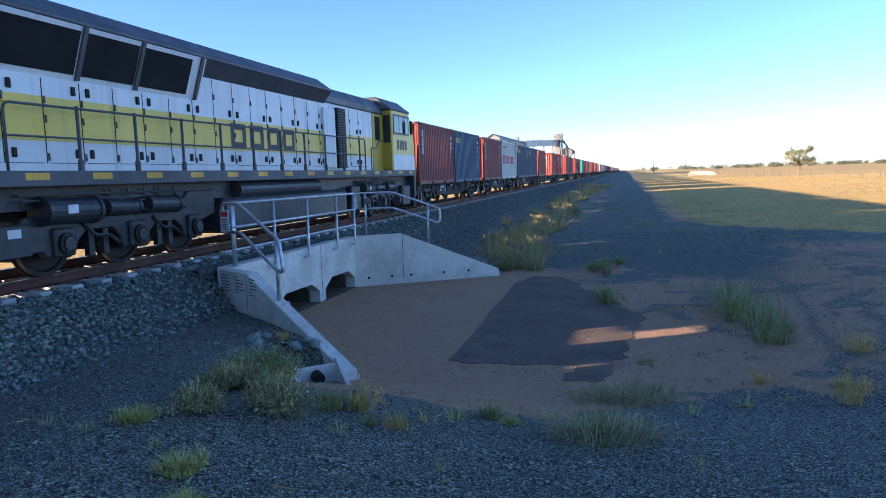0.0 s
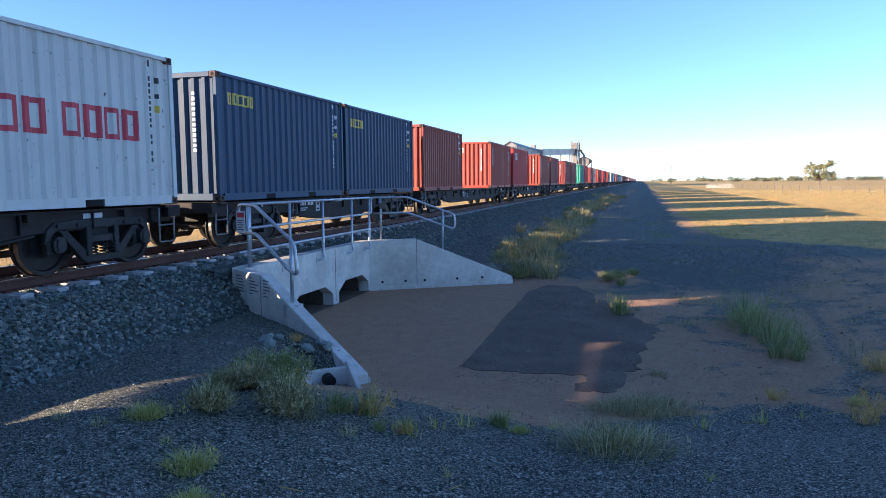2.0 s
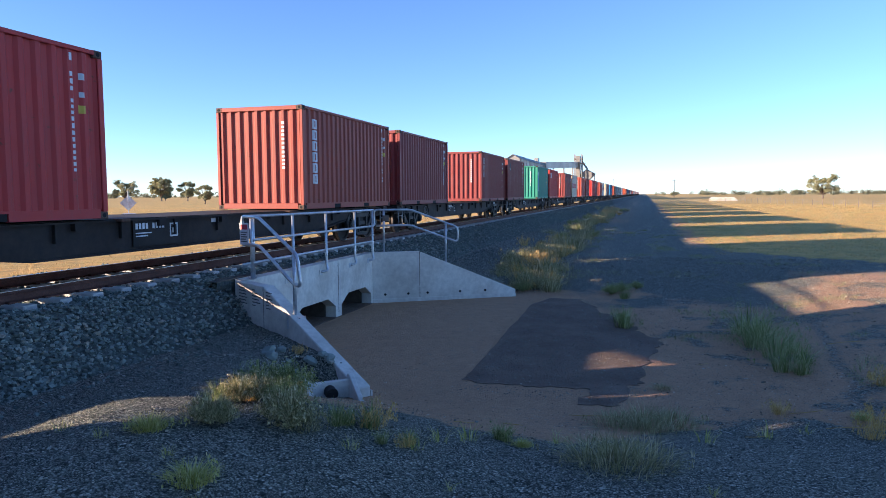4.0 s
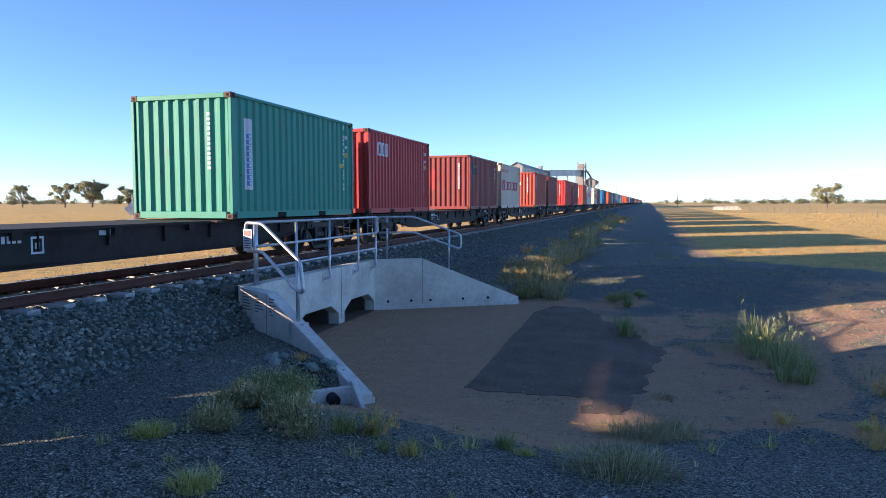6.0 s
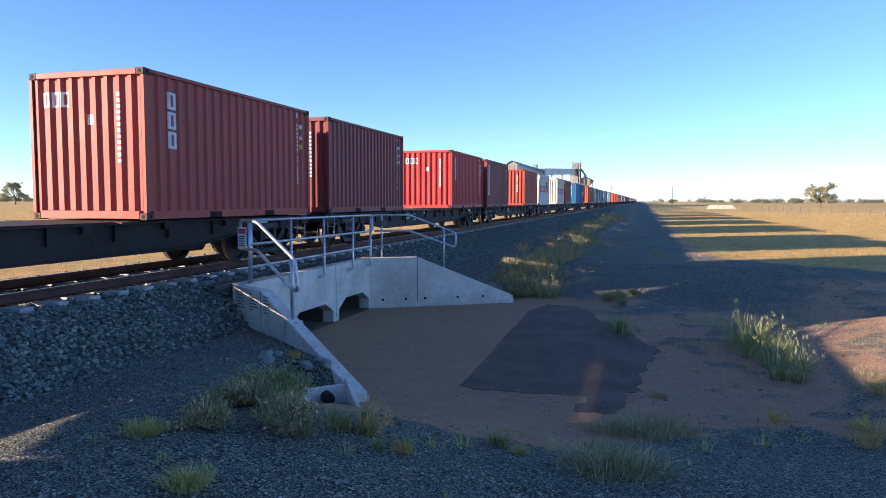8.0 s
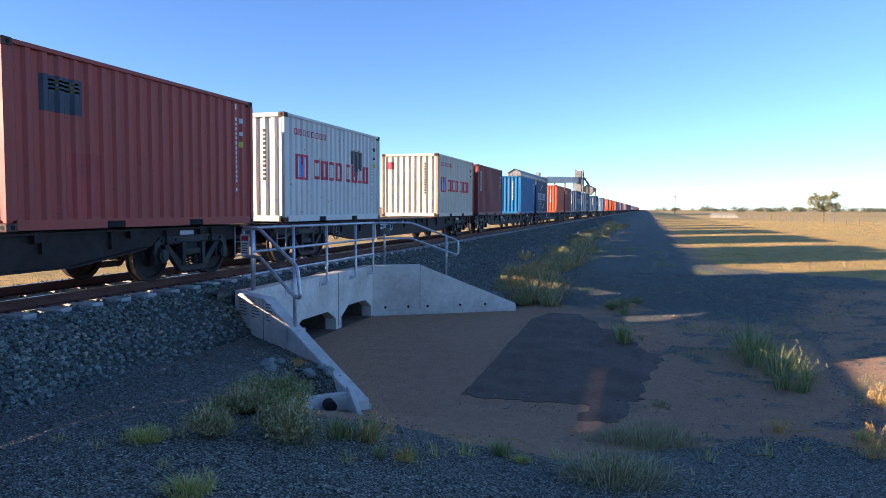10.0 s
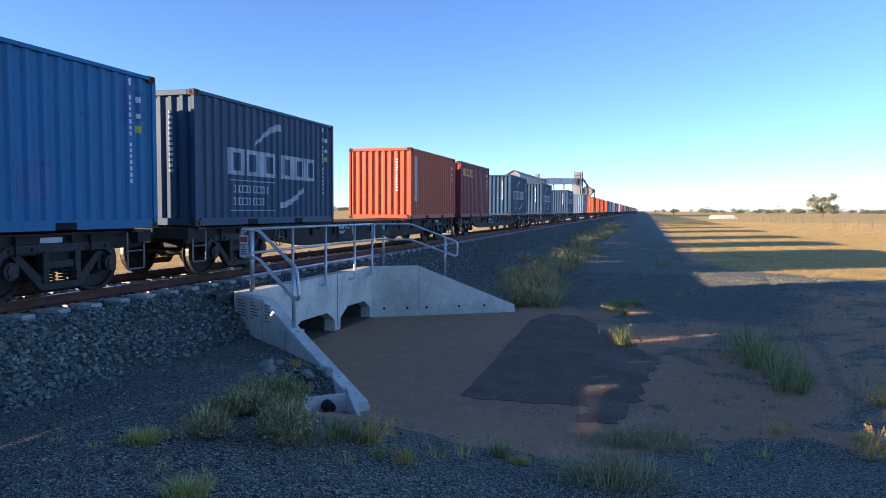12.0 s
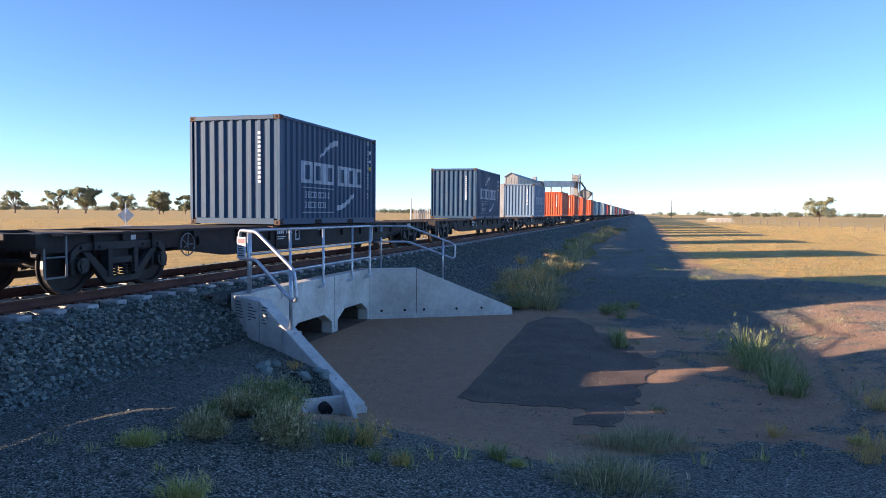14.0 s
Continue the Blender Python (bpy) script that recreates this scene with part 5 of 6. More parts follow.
    for side in (1, -1):
        def slab(y0, y1, z0, z1, d0=0.002, d1=0.014):
            return boxes((min(side * (1.44 + d0), side * (1.44 + d1)), max(side * (1.44 + d0), side * (1.44 + d1)), y0, y1, z0, z1))
        part("cab_skirt", slab(19.26, 21.75, 1.585, 2.15, 0.001, 0.008), M["loco_white"], cab, "white lower cab side")
        win = part("cab_window", slab(19.36, 21.12, 2.86, 3.56), M["sill"], cab, "sliding side window")
        for a, b in ((19.42, 19.94), (20.0, 20.50), (20.56, 21.04)):
            part("pane", slab(a, b, 2.92, 3.50, 0.014, 0.018), M["glass"], win)
        part("mirror", slab(20.9, 21.05, 2.9, 3.4, 0.12, 0.2), M["black"], cab, bevel=0.02)
        # fleet number as plain bars
        for i in range(4):
            part("number_bar", slab(19.75 + i * 0.30, 19.92 + i * 0.30, 2.32, 2.66, 0.009, 0.014), M["black_mark"], cab)
        # cab door on the wall that faces the walkway
        x0, x1 = sorted((side * 1.10, side * 1.42))
        part("cab_door", boxes((x0, x1, 19.16, 19.196, 1.62, 3.60)), M["loco_deep"], cab, "deep yellow cab door")
        part("door_pane", boxes((x0 + 0.04, x1 - 0.03, 19.145, 19.158, 2.55, 3.50)), M["glass"], cab)
        part("hood_pane", boxes((min(side * 1.10, side * 1.112), max(side * 1.10, side * 1.112), 18.40, 18.86, 2.62, 3.42)), M["glass"], cab)
        part("corner_post", boxes((min(side * 1.08, side * 1.10), max(side * 1.08, side * 1.10), 18.15, 19.2, 1.6, 3.5)), M["loco_deep"], cab, "deep yellow hood end")
    # underframe, tank, cylinders
    part("fuel_tank", boxes((-1.3, 1.3, 8.6, 15.2, 0.28, 1.02)), M["loco_black"], ob, "black fuel tank", bevel=0.06)
    for side in (1, -1):
        bm = bmesh.new()
        bm_tube(bm, [(side * 1.16, 9.2, 1.17), (side * 1.16, 13.3, 1.17)], 0.19, 16)
        part("air_reservoir", bm, M["loco_black"], ob, "black air reservoir", smooth=False)
        bm = bmesh.new()
        for i in range(4):
            bm_tube(bm, rounded([(side * 1.2, 13.4, 1.05 - 0.06 * i), (side * 1.22, 14.6, 0.98 - 0.06 * i), (side * 1.1, 15.6, 1.1)], 0.3), 0.025, 6)
        part("pipe_run", bm, M["loco_black"], ob)
        for y0 in (2.4, 15.6):
            part("equipment_box", boxes((min(side * 0.9, side * 1.3), max(side * 0.9, side * 1.3), y0, y0 + 0.7, 0.55, 1.1)), M["loco_black"], ob, bevel=0.03)
    part("underframe", boxes((-1.1, 1.1, 0.3, 21.8, 1.02, 1.38)), M["loco_black"], ob)
    for y0, y1 in ((0.0, 0.3), (21.8, 22.05)):
        part("buffer_beam", boxes((-1.4, 1.4, y0, y1, 0.55, 1.58)), M["loco_black"], ob, bevel=0.02)
        part("pilot", boxes((-1.35, 1.35, y0 + 0.05, y0 + 0.2, 0.16, 0.60)), M["loco_black"], ob, "black pilot plate below the beam", bevel=0.02)
    for y0 in (1.1, 20.95):
        for side in (1, -1):
            part("sand_box", boxes((min(side * 0.5, side * 1.3), max(side * 0.5, side * 1.3), y0 - 0.35, y0 + 0.6, 0.28, 1.02)), M["loco_black"], ob, "black sand box", bevel=0.04)
    for yc in (6.02, 18.65):
        for k, dy in enumerate((-1.25, 0.65, 2.2)):
            part("traction_motor", boxes((-0.66, 0.66, yc + dy - 0.42, yc + dy + 0.42, 0.20, 0.92)), M["loco_black"], ob, "black traction motor casing", bevel=0.08)
        bg_ = part("bogie_frame", boxes((-1.0, 1.0, yc - 0.3, yc + 0.3, 0.55, 0.95)), M["loco_black"], ob, "dark cast three-axle bogie")
        for side in (1, -1):
            def at(y, z, x=1.0):
                return (side * x, yc + y, z)

            def block(x0, x1, y0, y1, z0, z1):
                return boxes((min(side * x0, side * x1), max(side * x0, side * x1), yc + y0, yc + y1, z0, z1))
            # cast frame with an arch between each pair of axles
            ring = [(-2.45, 0.40), (-2.0, 0.40), (-1.95, 0.30), (-1.38, 0.30), (-1.30, 0.52), (-1.12, 0.66), (-0.55, 0.66), (-0.38, 0.50), (-0.32, 0.30), (0.32, 0.30), (0.38, 0.50), (0.55, 0.66), (1.12, 0.66), (1.30, 0.52), (1.36, 0.34), (1.95, 0.34), (2.0, 0.62), (2.45, 0.72),
                    (2.45, 1.02), (2.28, 1.20), (1.55, 1.20), (1.35, 1.02), (0.75, 0.86), (-1.3, 0.86), (-1.6, 0.96), (-2.30, 0.92), (-2.45, 0.78)]
            bm = bmesh.new()
            bm_prism(bm, [at(y, z) for y, z in ring], (side * 0.14, 0, 0))
            part("side_frame", bm, M["loco_black"], bg_, bevel=0.02)
            for dy in (-1.65, 0, 1.65):
                box = part("axle_box", block(1.10, 1.22, dy - 0.20, dy + 0.20, 0.30, 0.74), M["loco_black"], bg_, bevel=0.03)
                bm = bmesh.new()
                bm_tube(bm, [at(dy, 0.5, 1.20), at(dy, 0.5, 1.27)], 0.165, 20)
                part("cap_ring", bm, M["wheel"], box)
                bm = bmesh.new()
                bm_tube(bm, [at(dy, 0.5, 1.265), at(dy, 0.5, 1.30)], 0.105, 16)
                for k in range(6):
                    a_ = k * math.pi / 3
                    bm_tube(bm, [at(dy + 0.135 * math.cos(a_), 0.5 + 0.135 * math.sin(a_), 1.26), at(dy + 0.135 * math.cos(a_), 0.5 + 0.135 * math.sin(a_), 1.285)], 0.016, 6)
                part("axle_cap", bm, M["loco_black"], box)
            for y0, y1, rad in ((-2.05, -1.05, 0.20), (-0.75, -0.05, 0.13), (0.25, 1.05, 0.15)):
                bm = bmesh.new()
                bm_tube(bm, [at(y0, 1.0, 1.20), at(y1, 0.98, 1.20)], rad, 16)
                bm_tube(bm, [at(y0 - 0.03, 1.0, 1.20), at(y0 + 0.02, 1.0, 1.20)], rad * 1.12, 16)
                bm_tube(bm, [at(y1 - 0.02, 0.98, 1.20), at(y1 + 0.04, 0.98, 1.20)], rad * 1.12, 16)
                bm_tube(bm, [at(y1, 0.97, 1.20), at(y1 + 0.30, 0.90, 1.20)], 0.035, 8)
                part("brake_cylinder", bm, M["loco_black"], bg_, smooth=False)
            part("label_plate", block(1.40, 1.404, -1.75, -1.55, 0.95, 1.08), M["white_mark"], bg_, "white stencil plate")
            part("sand_trap", block(1.02, 1.28, -3.05, -2.32, 0.38, 0.84), M["loco_black"], bg_, "dark angular guard box", bevel=0.02)
            part("guard_plate", block(1.28, 1.284, -2.72, -2.50, 0.66, 0.78), M["white_mark"], bg_, "white stencil plate")
            bm = bmesh.new()
            for y0, y1 in ((-1.18, -0.50), (0.50, 1.18)):
                bm_tube(bm, rounded([at(y0 - 0.05, 0.78, 1.16), at(y0 + 0.2, 0.56, 1.18), at(y1 - 0.2, 0.56, 1.18), at(y1 + 0.05, 0.40, 1.16)], 0.08), 0.028, 6)
                bm_box(bm, min(side * 1.0, side * 1.1), max(side * 1.0, side * 1.1), yc + y0 + 0.12, yc + y0 + 0.24, 0.24, 0.66)
                bm_box(bm, min(side * 1.0, side * 1.1), max(side * 1.0, side * 1.1), yc + y1 - 0.24, yc + y1 - 0.12, 0.24, 0.66)
            part("brake_rigging", bm, M["loco_black"], bg_)
            bm = bmesh.new()
            for k in range(5):
                bm_tube(bm, rounded([at(-1.1 + 0.42 * k, 1.34, 1.05), at(-1.0 + 0.42 * k, 1.12 + 0.04 * (k % 2), 1.20), at(-0.6 + 0.42 * k, 1.08, 1.22), at(-0.5 + 0.42 * k, 1.30, 1.08)], 0.12), 0.02, 6)
            bm_tube(bm, [at(-2.4, 1.24, 1.16), at(2.4, 1.21, 1.16)], 0.024, 6)
            bm_tube(bm, [at(-2.4, 1.16, 1.22), at(0.4, 1.15, 1.22)], 0.018, 6)
            part("hose_run", bm, M["sill"], bg_, "grimy air hoses")
        for dy in (-1.65, 0, 1.65):
            w = share("wheelset", AXLE, ob, pose(0, yc + dy, 0.5), label="steel wheelset with bright treads")
            share("wheel", LWHEEL_R, w)
            share("wheel", LWHEEL_L, w)
            for x in (0.752, -0.752):
                share("tread", LTREAD, w, pose(x, 0, 0))
            if spin:
                SPINNERS.append((w, 0, yc + dy, 0.5))
    MOVERS.append((ob, s, 0))
    return ob


loco = locomotive(4.35, True)
lead = copy_thing(loco, pose(TRACK_X, -17.78, 0))
MOVERS.append((lead, -17.78, 0))

# ---- trees ----
def tree_meshes(seed, h, spread_, lobes, leaf):
    """Trunk and limbs, and a ragged crown of small leaf sprays in clumps."""
    r = random.Random(seed)
    bm = bmesh.new()
    fork = h * r.uniform(0.14, 0.22)
    bm_tube(bm, [(0, 0, -0.3), (0.02 * h, 0, fork * 0.5), (0.01 * h, 0.02 * h, fork)], [0.035 * h, 0.027 * h, 0.022 * h], 8)
    clumps = []
    for i in range(lobes):
        a = i * 2.4 + r.uniform(-0.4, 0.4)
        rad = spread_ * r.uniform(0.25, 1.0)
        top = Vector((math.cos(a) * rad, math.sin(a) * rad, h * r.uniform(0.34, 0.93) * (1 - 0.16 * rad / spread_)))
        mid = Vector((top.x * 0.45, top.y * 0.45, fork + (top.z - fork) * 0.55))
        bm_tube(bm, [(0.01 * h, 0.02 * h, fork * 0.9), mid, top], [0.016 * h, 0.010 * h, 0.004 * h], 6)
        clumps.append((top, h * r.uniform(0.06, 0.13)))
        for _ in range(3):
            o = top + Vector((r.uniform(-1, 1), r.uniform(-1, 1), r.uniform(-0.6, 0.7))) * h * 0.13
            bm_tube(bm, [mid, o], [0.007 * h, 0.003 * h], 5)
            clumps.append((o, h * r.uniform(0.04, 0.085)))
    wood = to_mesh("trunk", bm, M["bark"])
    vs, fs = [], []
    for c, rad in clumps:
        for _ in range(int(210 * (rad / (0.12 * h)) ** 2)):
            d = Vector((r.gauss(0, 1), r.gauss(0, 1), r.gauss(0, 0.75)))
            p = c + d.normalized() * rad * r.random() ** 0.45
            q = Euler((r.uniform(0, 6.3), r.uniform(0, 6.3), r.uniform(0, 6.3))).to_matrix()
            s = leaf * r.uniform(0.6, 1.4)
            o = len(vs)
            for u, v in ((-1, -0.35), (0.2, -0.5), (1, 0.1), (0, 0.5)):
                vs.append(tuple(p + q @ Vector((u * s, v * s, 0.1 * u * s))))
            fs.append((o, o + 1, o + 2, o + 3))
    me = bpy.data.meshes.new("crown")
    me.from_pydata(vs, [], fs)
    me.materials.append(M["gum"])
    return wood, me


TREES = [tree_meshes(1, 12.5, 6.0, 26, 0.24), tree_meshes(5, 11.5, 5.2, 30, 0.27), tree_meshes(9, 10.5, 5.8, 17, 0.24), tree_meshes(14, 5.5, 2.4, 14, 0.20)]


def tree(k, x, y, scale, turn, label):
    ob = thing("tree", label, "tree", m=pose(x, y, ground_z(x, y), 0, 0, turn) @ Matrix.Scale(scale, 4))
    share("trunk", TREES[k][0], ob)
    share("crown", TREES[k][1], ob)


tree(0, 70.5, 320, 0.90, 20, "lone spreading gum tree in the dry paddock")
tree(2, -284, 259, 1.05, 0, "grey-green gum tree behind the railway in the paddock")
tree(2, -263, 263, 1.15, 90, "open-crowned gum tree behind the railway in the paddock")
tree(1, -252, 268, 1.18, 40, "dense gum tree behind the railway in the paddock")
tree(0, -235, 273, 0.90, 200, "broad gum tree behind the railway in the paddock")
tree(1, -218, 277, 1.02, 130, "grey-green gum tree behind the railway in the paddock")
tree(3, -226, 290, 1.15, 10, "small gum tree in the paddock behind the railway")
tree(3, -206, 280, 1.7, 10, "low rounded tree behind the railway")
tree(3, -118, 168, 1.0, 10, "low rounded tree behind the railway")
tree(3, -109, 172, 0.8, 80, "small rounded tree behind the railway")

# far woods along the horizon
r = random.Random(77)
vs, fs = [], []
for i in range(620):
    a = r.uniform(-1.15, 0.75)
    if -0.16 < a < 0.005:
        continue
    d = r.uniform(780, 1250)
    cx, cy = math.sin(a) * d, math.cos(a) * d
    if abs(cx - TRACK_X) < 25:
        continue
    hh = r.uniform(3.5, 7.0) * (1.25 if r.random() < 0.15 else 1)
    ww = hh * r.uniform(0.6, 1.2)
    for _ in range(110):
        p = Vector((cx + r.gauss(0, ww * 0.45), cy + r.gauss(0, ww * 0.45), -1.2 + hh * min(1, max(0.05, 0.55 + r.gauss(0, 0.22)))))
        q = Euler((r.uniform(0, 6.3), r.uniform(0, 6.3), r.uniform(0, 6.3))).to_matrix()
        s = r.uniform(0.4, 0.85)
        o = len(vs)
        for u, v in ((-1, -0.5), (0.3, -0.7), (1, 0.2), (0, 0.7)):
            vs.append(tuple(p + q @ Vector((u * s, v * s, 0))))
        fs.append((o, o + 1, o + 2, o + 3))
me = bpy.data.meshes.new("far_woods")
me.from_pydata(vs, [], fs)
me.materials.append(M["far_gum"])
tagged(new("far_woods", me), "grey-green line of distant trees along the horizon", "trees", kind="stuff")

# ---- grain depot ----
depot = thing("grain_depot", "pale zinc grain shed with a raised conveyor and receival tower", "building")
SX0, SX1, SXM = -58.2, -52.4, -55.2
bm = bmesh.new()
bm_prism(bm, [(SX0, 300, -1.2), (SX1, 300, -1.2), (SX1, 300, 16.8), (SXM, 300, 18.5), (SX0, 300, 16.8)], (0, 84, 0))
shed = part("shed_wall", bm, M["tin"], depot, "pale zinc shed")
for sx in (-1, 1):
    bm = bmesh.new()
    bm_prism(bm, [(SXM, 299.4, 18.6), (SXM + sx * 3.2, 299.4, 16.7), (SXM + sx * 3.2, 299.4, 16.9), (SXM, 299.4, 18.8)], (0, 85, 0))
    part("roof", bm, M["roof_tin"], shed, "zinc roof sheet")
bm = bmesh.new()
bm_prism(bm, [(SX0 - 0.02, 300.5, -1.2), (SX0 - 0.02, 300.5, 14.4), (SX0 - 3.0, 300.5, 13.2), (SX0 - 3.0, 300.5, -1.2)], (0, 83, 0))
part("lean_to", bm, M["tin"], depot, "lower zinc lean-to")
part("roof_monitor", boxes((-56.2, -54.2, 366, 371, 18.2, 20.4)), M["tin"], shed)
for i in range(20):
    part("wall_rib", boxes((SX1 + 0.01, SX1 + 0.14, 302 + i * 4, 302.3 + i * 4, -1.2, 16.5)), M["tin"], shed)
for i in range(5):
    x = SX0 + 0.6 + i * 1.15
    part("wall_rib", boxes((x, x + 0.16, 299.88, 299.99, -1.2, 16.7)), M["tin"], shed)
bm = bmesh.new()
bm_prism(bm, [(-55.5, 378, 15.2), (-51.5, 378, 15.2), (-51.5, 378, 18.8), (-55.5, 378, 18.8)], (10.5, 72, 2.9))
part("conveyor_gallery", bm, M["tin"], depot, "covered zinc conveyor gallery")
for k in (0.3, 0.62, 0.92):
    part("gallery_leg", boxes((-54 + 10.5 * k, -53.2 + 10.5 * k, 378 + 72 * k, 378.8 + 72 * k, -1.2, 15.2 + 2.9 * k)), M["tower"], depot)
tower = part("tower_core", boxes((-42.6, -40.0, 450, 456, 12, 25.6)), M["tower"], depot, "grey steel receival tower")
for x in (-43.8, -39.2):
    for y in (449.6, 456):
        part("tower_leg", boxes((x, x + 0.5, y, y + 0.5, -1.2, 26.6)), M["tower"], tower)
part("tower_cap", boxes((-43.9, -38.6, 449.4, 456.6, 23.6, 24.0)), M["tower"], tower)
part("tower_platform", boxes((-44.2, -37.0, 449.2, 456.8, 20.6, 21.0)), M["tower"], tower)
bm = bmesh.new()
bm_prism(bm, [(-39.6, 452, 14.6), (-31.0, 452, 14.6), (-31.0, 452, 13.8), (-34.4, 452, 10.2), (-36.2, 452, 10.2), (-39.6, 452, 13.8)], (0, 8, 0))
bm_prism(bm, [(-39.6, 451.9, 14.6), (-31.0, 451.9, 14.6), (-36.0, 451.9, 17.2)], (0, 8.2, 0))
part("hopper", bm, M["tower"], depot, "steel loading hopper")
bm = bmesh.new()
bm_tube(bm, [(-39, 454, 22), (-35.5, 456, 17.0)], 0.6, 8)
part("spout", bm, M["tower"], depot)
for x in (-39.5, -31.0):
    bm = bmesh.new()
    bm_tube(bm, [(x, 453, -1.2), (x, 453, 14)], 0.3, 6)
    part("hopper_leg", bm, M["tower"], depot)

# ---- paddock furniture ----
for x, y, h in ((16.0, 420.0, 10.5), (-24.0, 560.0, 14.0)):
    ob = thing("power_pole", "weathered timber power pole with a crossarm", "pole", "power poles", m=pose(x, y, ground_z(x, y)))
    bm = bmesh.new()
    bm_tube(bm, [(0, 0, -0.5), (0, 0, h)], [0.22, 0.15], 8)
    part("shaft", bm, M["timber"], ob)
    part("crossarm", boxes((-1.1, 1.1, -0.06, 0.06, h - 0.7, h - 0.5)), M["timber"], ob)
post_bm = bmesh.new()
bm_tube(post_bm, [(0, 0, -0.3), (0, 0, 1.15)], [0.07, 0.06], 6)
fence = thing("paddock_fence", "old timber post and wire fence across the paddock", "fence")
post_me = to_mesh("fence_post", post_bm, M["timber"])
fpts = []
for i in range(34):
    k = i / 33
    x, y = 21.8 + 24 * (1 - k) ** 1.0, 235 - 172 * (1 - k)
    fpts.append((x, y))
    share("fence_post", post_me, fence, pose(x, y, ground_z(x, y)))
for z in (0.35, 0.7, 1.05):
    bm = bmesh.new()
    bm_tube(bm, [(x, y, ground_z(x, y) + z) for x, y in fpts], 0.006, 4)
    part("wire", bm, M["galv"], fence)
stack = thing("panel_stack", "low stack of white concrete panels in the paddock", "panels", m=pose(23.5, 234, ground_z(23.5, 234)))
for i in range(4):
    part("panel", boxes((-4.0 + 0.5 * (i % 2), 4.2 - 0.3 * i, -1.2, 1.2, 0.05 + i * 0.34, 0.23 + i * 0.34)), M["concrete"], stack, bevel=0.02)
road_sign = thing("road_sign", "back of a diamond road sign with a cabinet at the crossing", "sign", m=pose(-39.5, 46.2, ground_z(-39.5, 46.2), 0, 0, 40))
bm = bmesh.new()
bm_tube(bm, [(0, 0, -0.3), (0, 0, 2.75)], 0.035, 8)
part("pole", bm, M["galv"], road_sign)
bm = bmesh.new()
bm_prism(bm, [(0, 0.04, 1.15), (0.62, 0.04, 1.77), (0, 0.04, 2.39), (-0.62, 0.04, 1.77)], (0, 0.01, 0))
part("plate", bm, M["galv"], road_sign, "grey back of the sign plate")
part("cabinet", boxes((-0.45, 0.5, -0.2, 0.2, 0, 0.95)), M["white_mark"], road_sign, "pale cabinet", bevel=0.02)

pen = thing("stock_pen", "pale slatted stock pen beside the crossing", "fence", m=pose(-36.5, 114, ground_z(-36.5, 114), 0, 0, 18))
for i in range(10):
    part("slat", boxes((-1.4 + 0.29 * i, -1.22 + 0.29 * i, -0.03, 0.03, 0.0, 2.7 - 0.05 * (i % 3))), M["sleeper"], pen)
for z in (0.7, 2.3):
    part("pen_rail", boxes((-1.5, 1.5, 0.035, 0.10, z, z + 0.12)), M["timber"], pen)
marker = thing("marker_post", "tall white marker post by the crossing", "post", m=pose(-38.1, 113, ground_z(-38.1, 113)))
bm = bmesh.new()
bm_tube(bm, [(0, 0, -0.3), (0, 0, 4.5)], [0.13, 0.11], 8)
part("shaft", bm, M["white_mark"], marker)
part("cap", boxes((-0.15, 0.15, -0.15, 0.15, 4.48, 4.56)), M["galv"], marker, bevel=0.02)

# ---- grasses and weeds ----
def blades(seed, n, rad, h, lean, width, heads=0.0):
    """A tuft of bent blades as one mesh, some with seed heads."""
    r = random.Random(seed)
    vs, fs = [], []
    for _ in range(n):
        a, d = r.uniform(0, 6.283), rad * r.random() ** 0.6
        x, y = math.cos(a) * d, math.sin(a) * d
        b = a + r.uniform(-0.9, 0.9)
        hh = h * r.uniform(0.45, 1.1) * (1 - 0.35 * d / rad)
        k = lean * r.uniform(0.3, 1.2) * (0.4 + d / rad)
        w = width * r.uniform(0.6, 1.3)
        sx, sy = -math.sin(b) * w, math.cos(b) * w
        o = len(vs)
        for t, ww in ((0, 1), (0.5, 0.85), (1, 0.1)):
            px, py, pz = x + math.cos(b) * k * hh * t * t, y + math.sin(b) * k * hh * t * t, hh * (t - 0.25 * k * t * t) - 0.01
            vs += [(px - sx * ww, py - sy * ww, pz), (px + sx * ww, py + sy * ww, pz)]
        fs += [(o, o + 1, o + 3, o + 2), (o + 2, o + 3, o + 5, o + 4)]
        if r.random() < heads:
            tx, ty, tz = px, py, pz
            for _k in range(7):
                o = len(vs)
                cx, cy, cz = tx + r.uniform(-1, 1) * 0.02, ty + r.uniform(-1, 1) * 0.02, tz - r.random() * 0.10
                for u, v in ((-0.006, 0), (0.006, 0), (0.004, 0.028), (-0.004, 0.028)):
                    vs.append((cx + u * math.cos(b), cy + u * math.sin(b), cz + v))
                fs.append((o, o + 1, o + 2, o + 3))
    return vs, fs


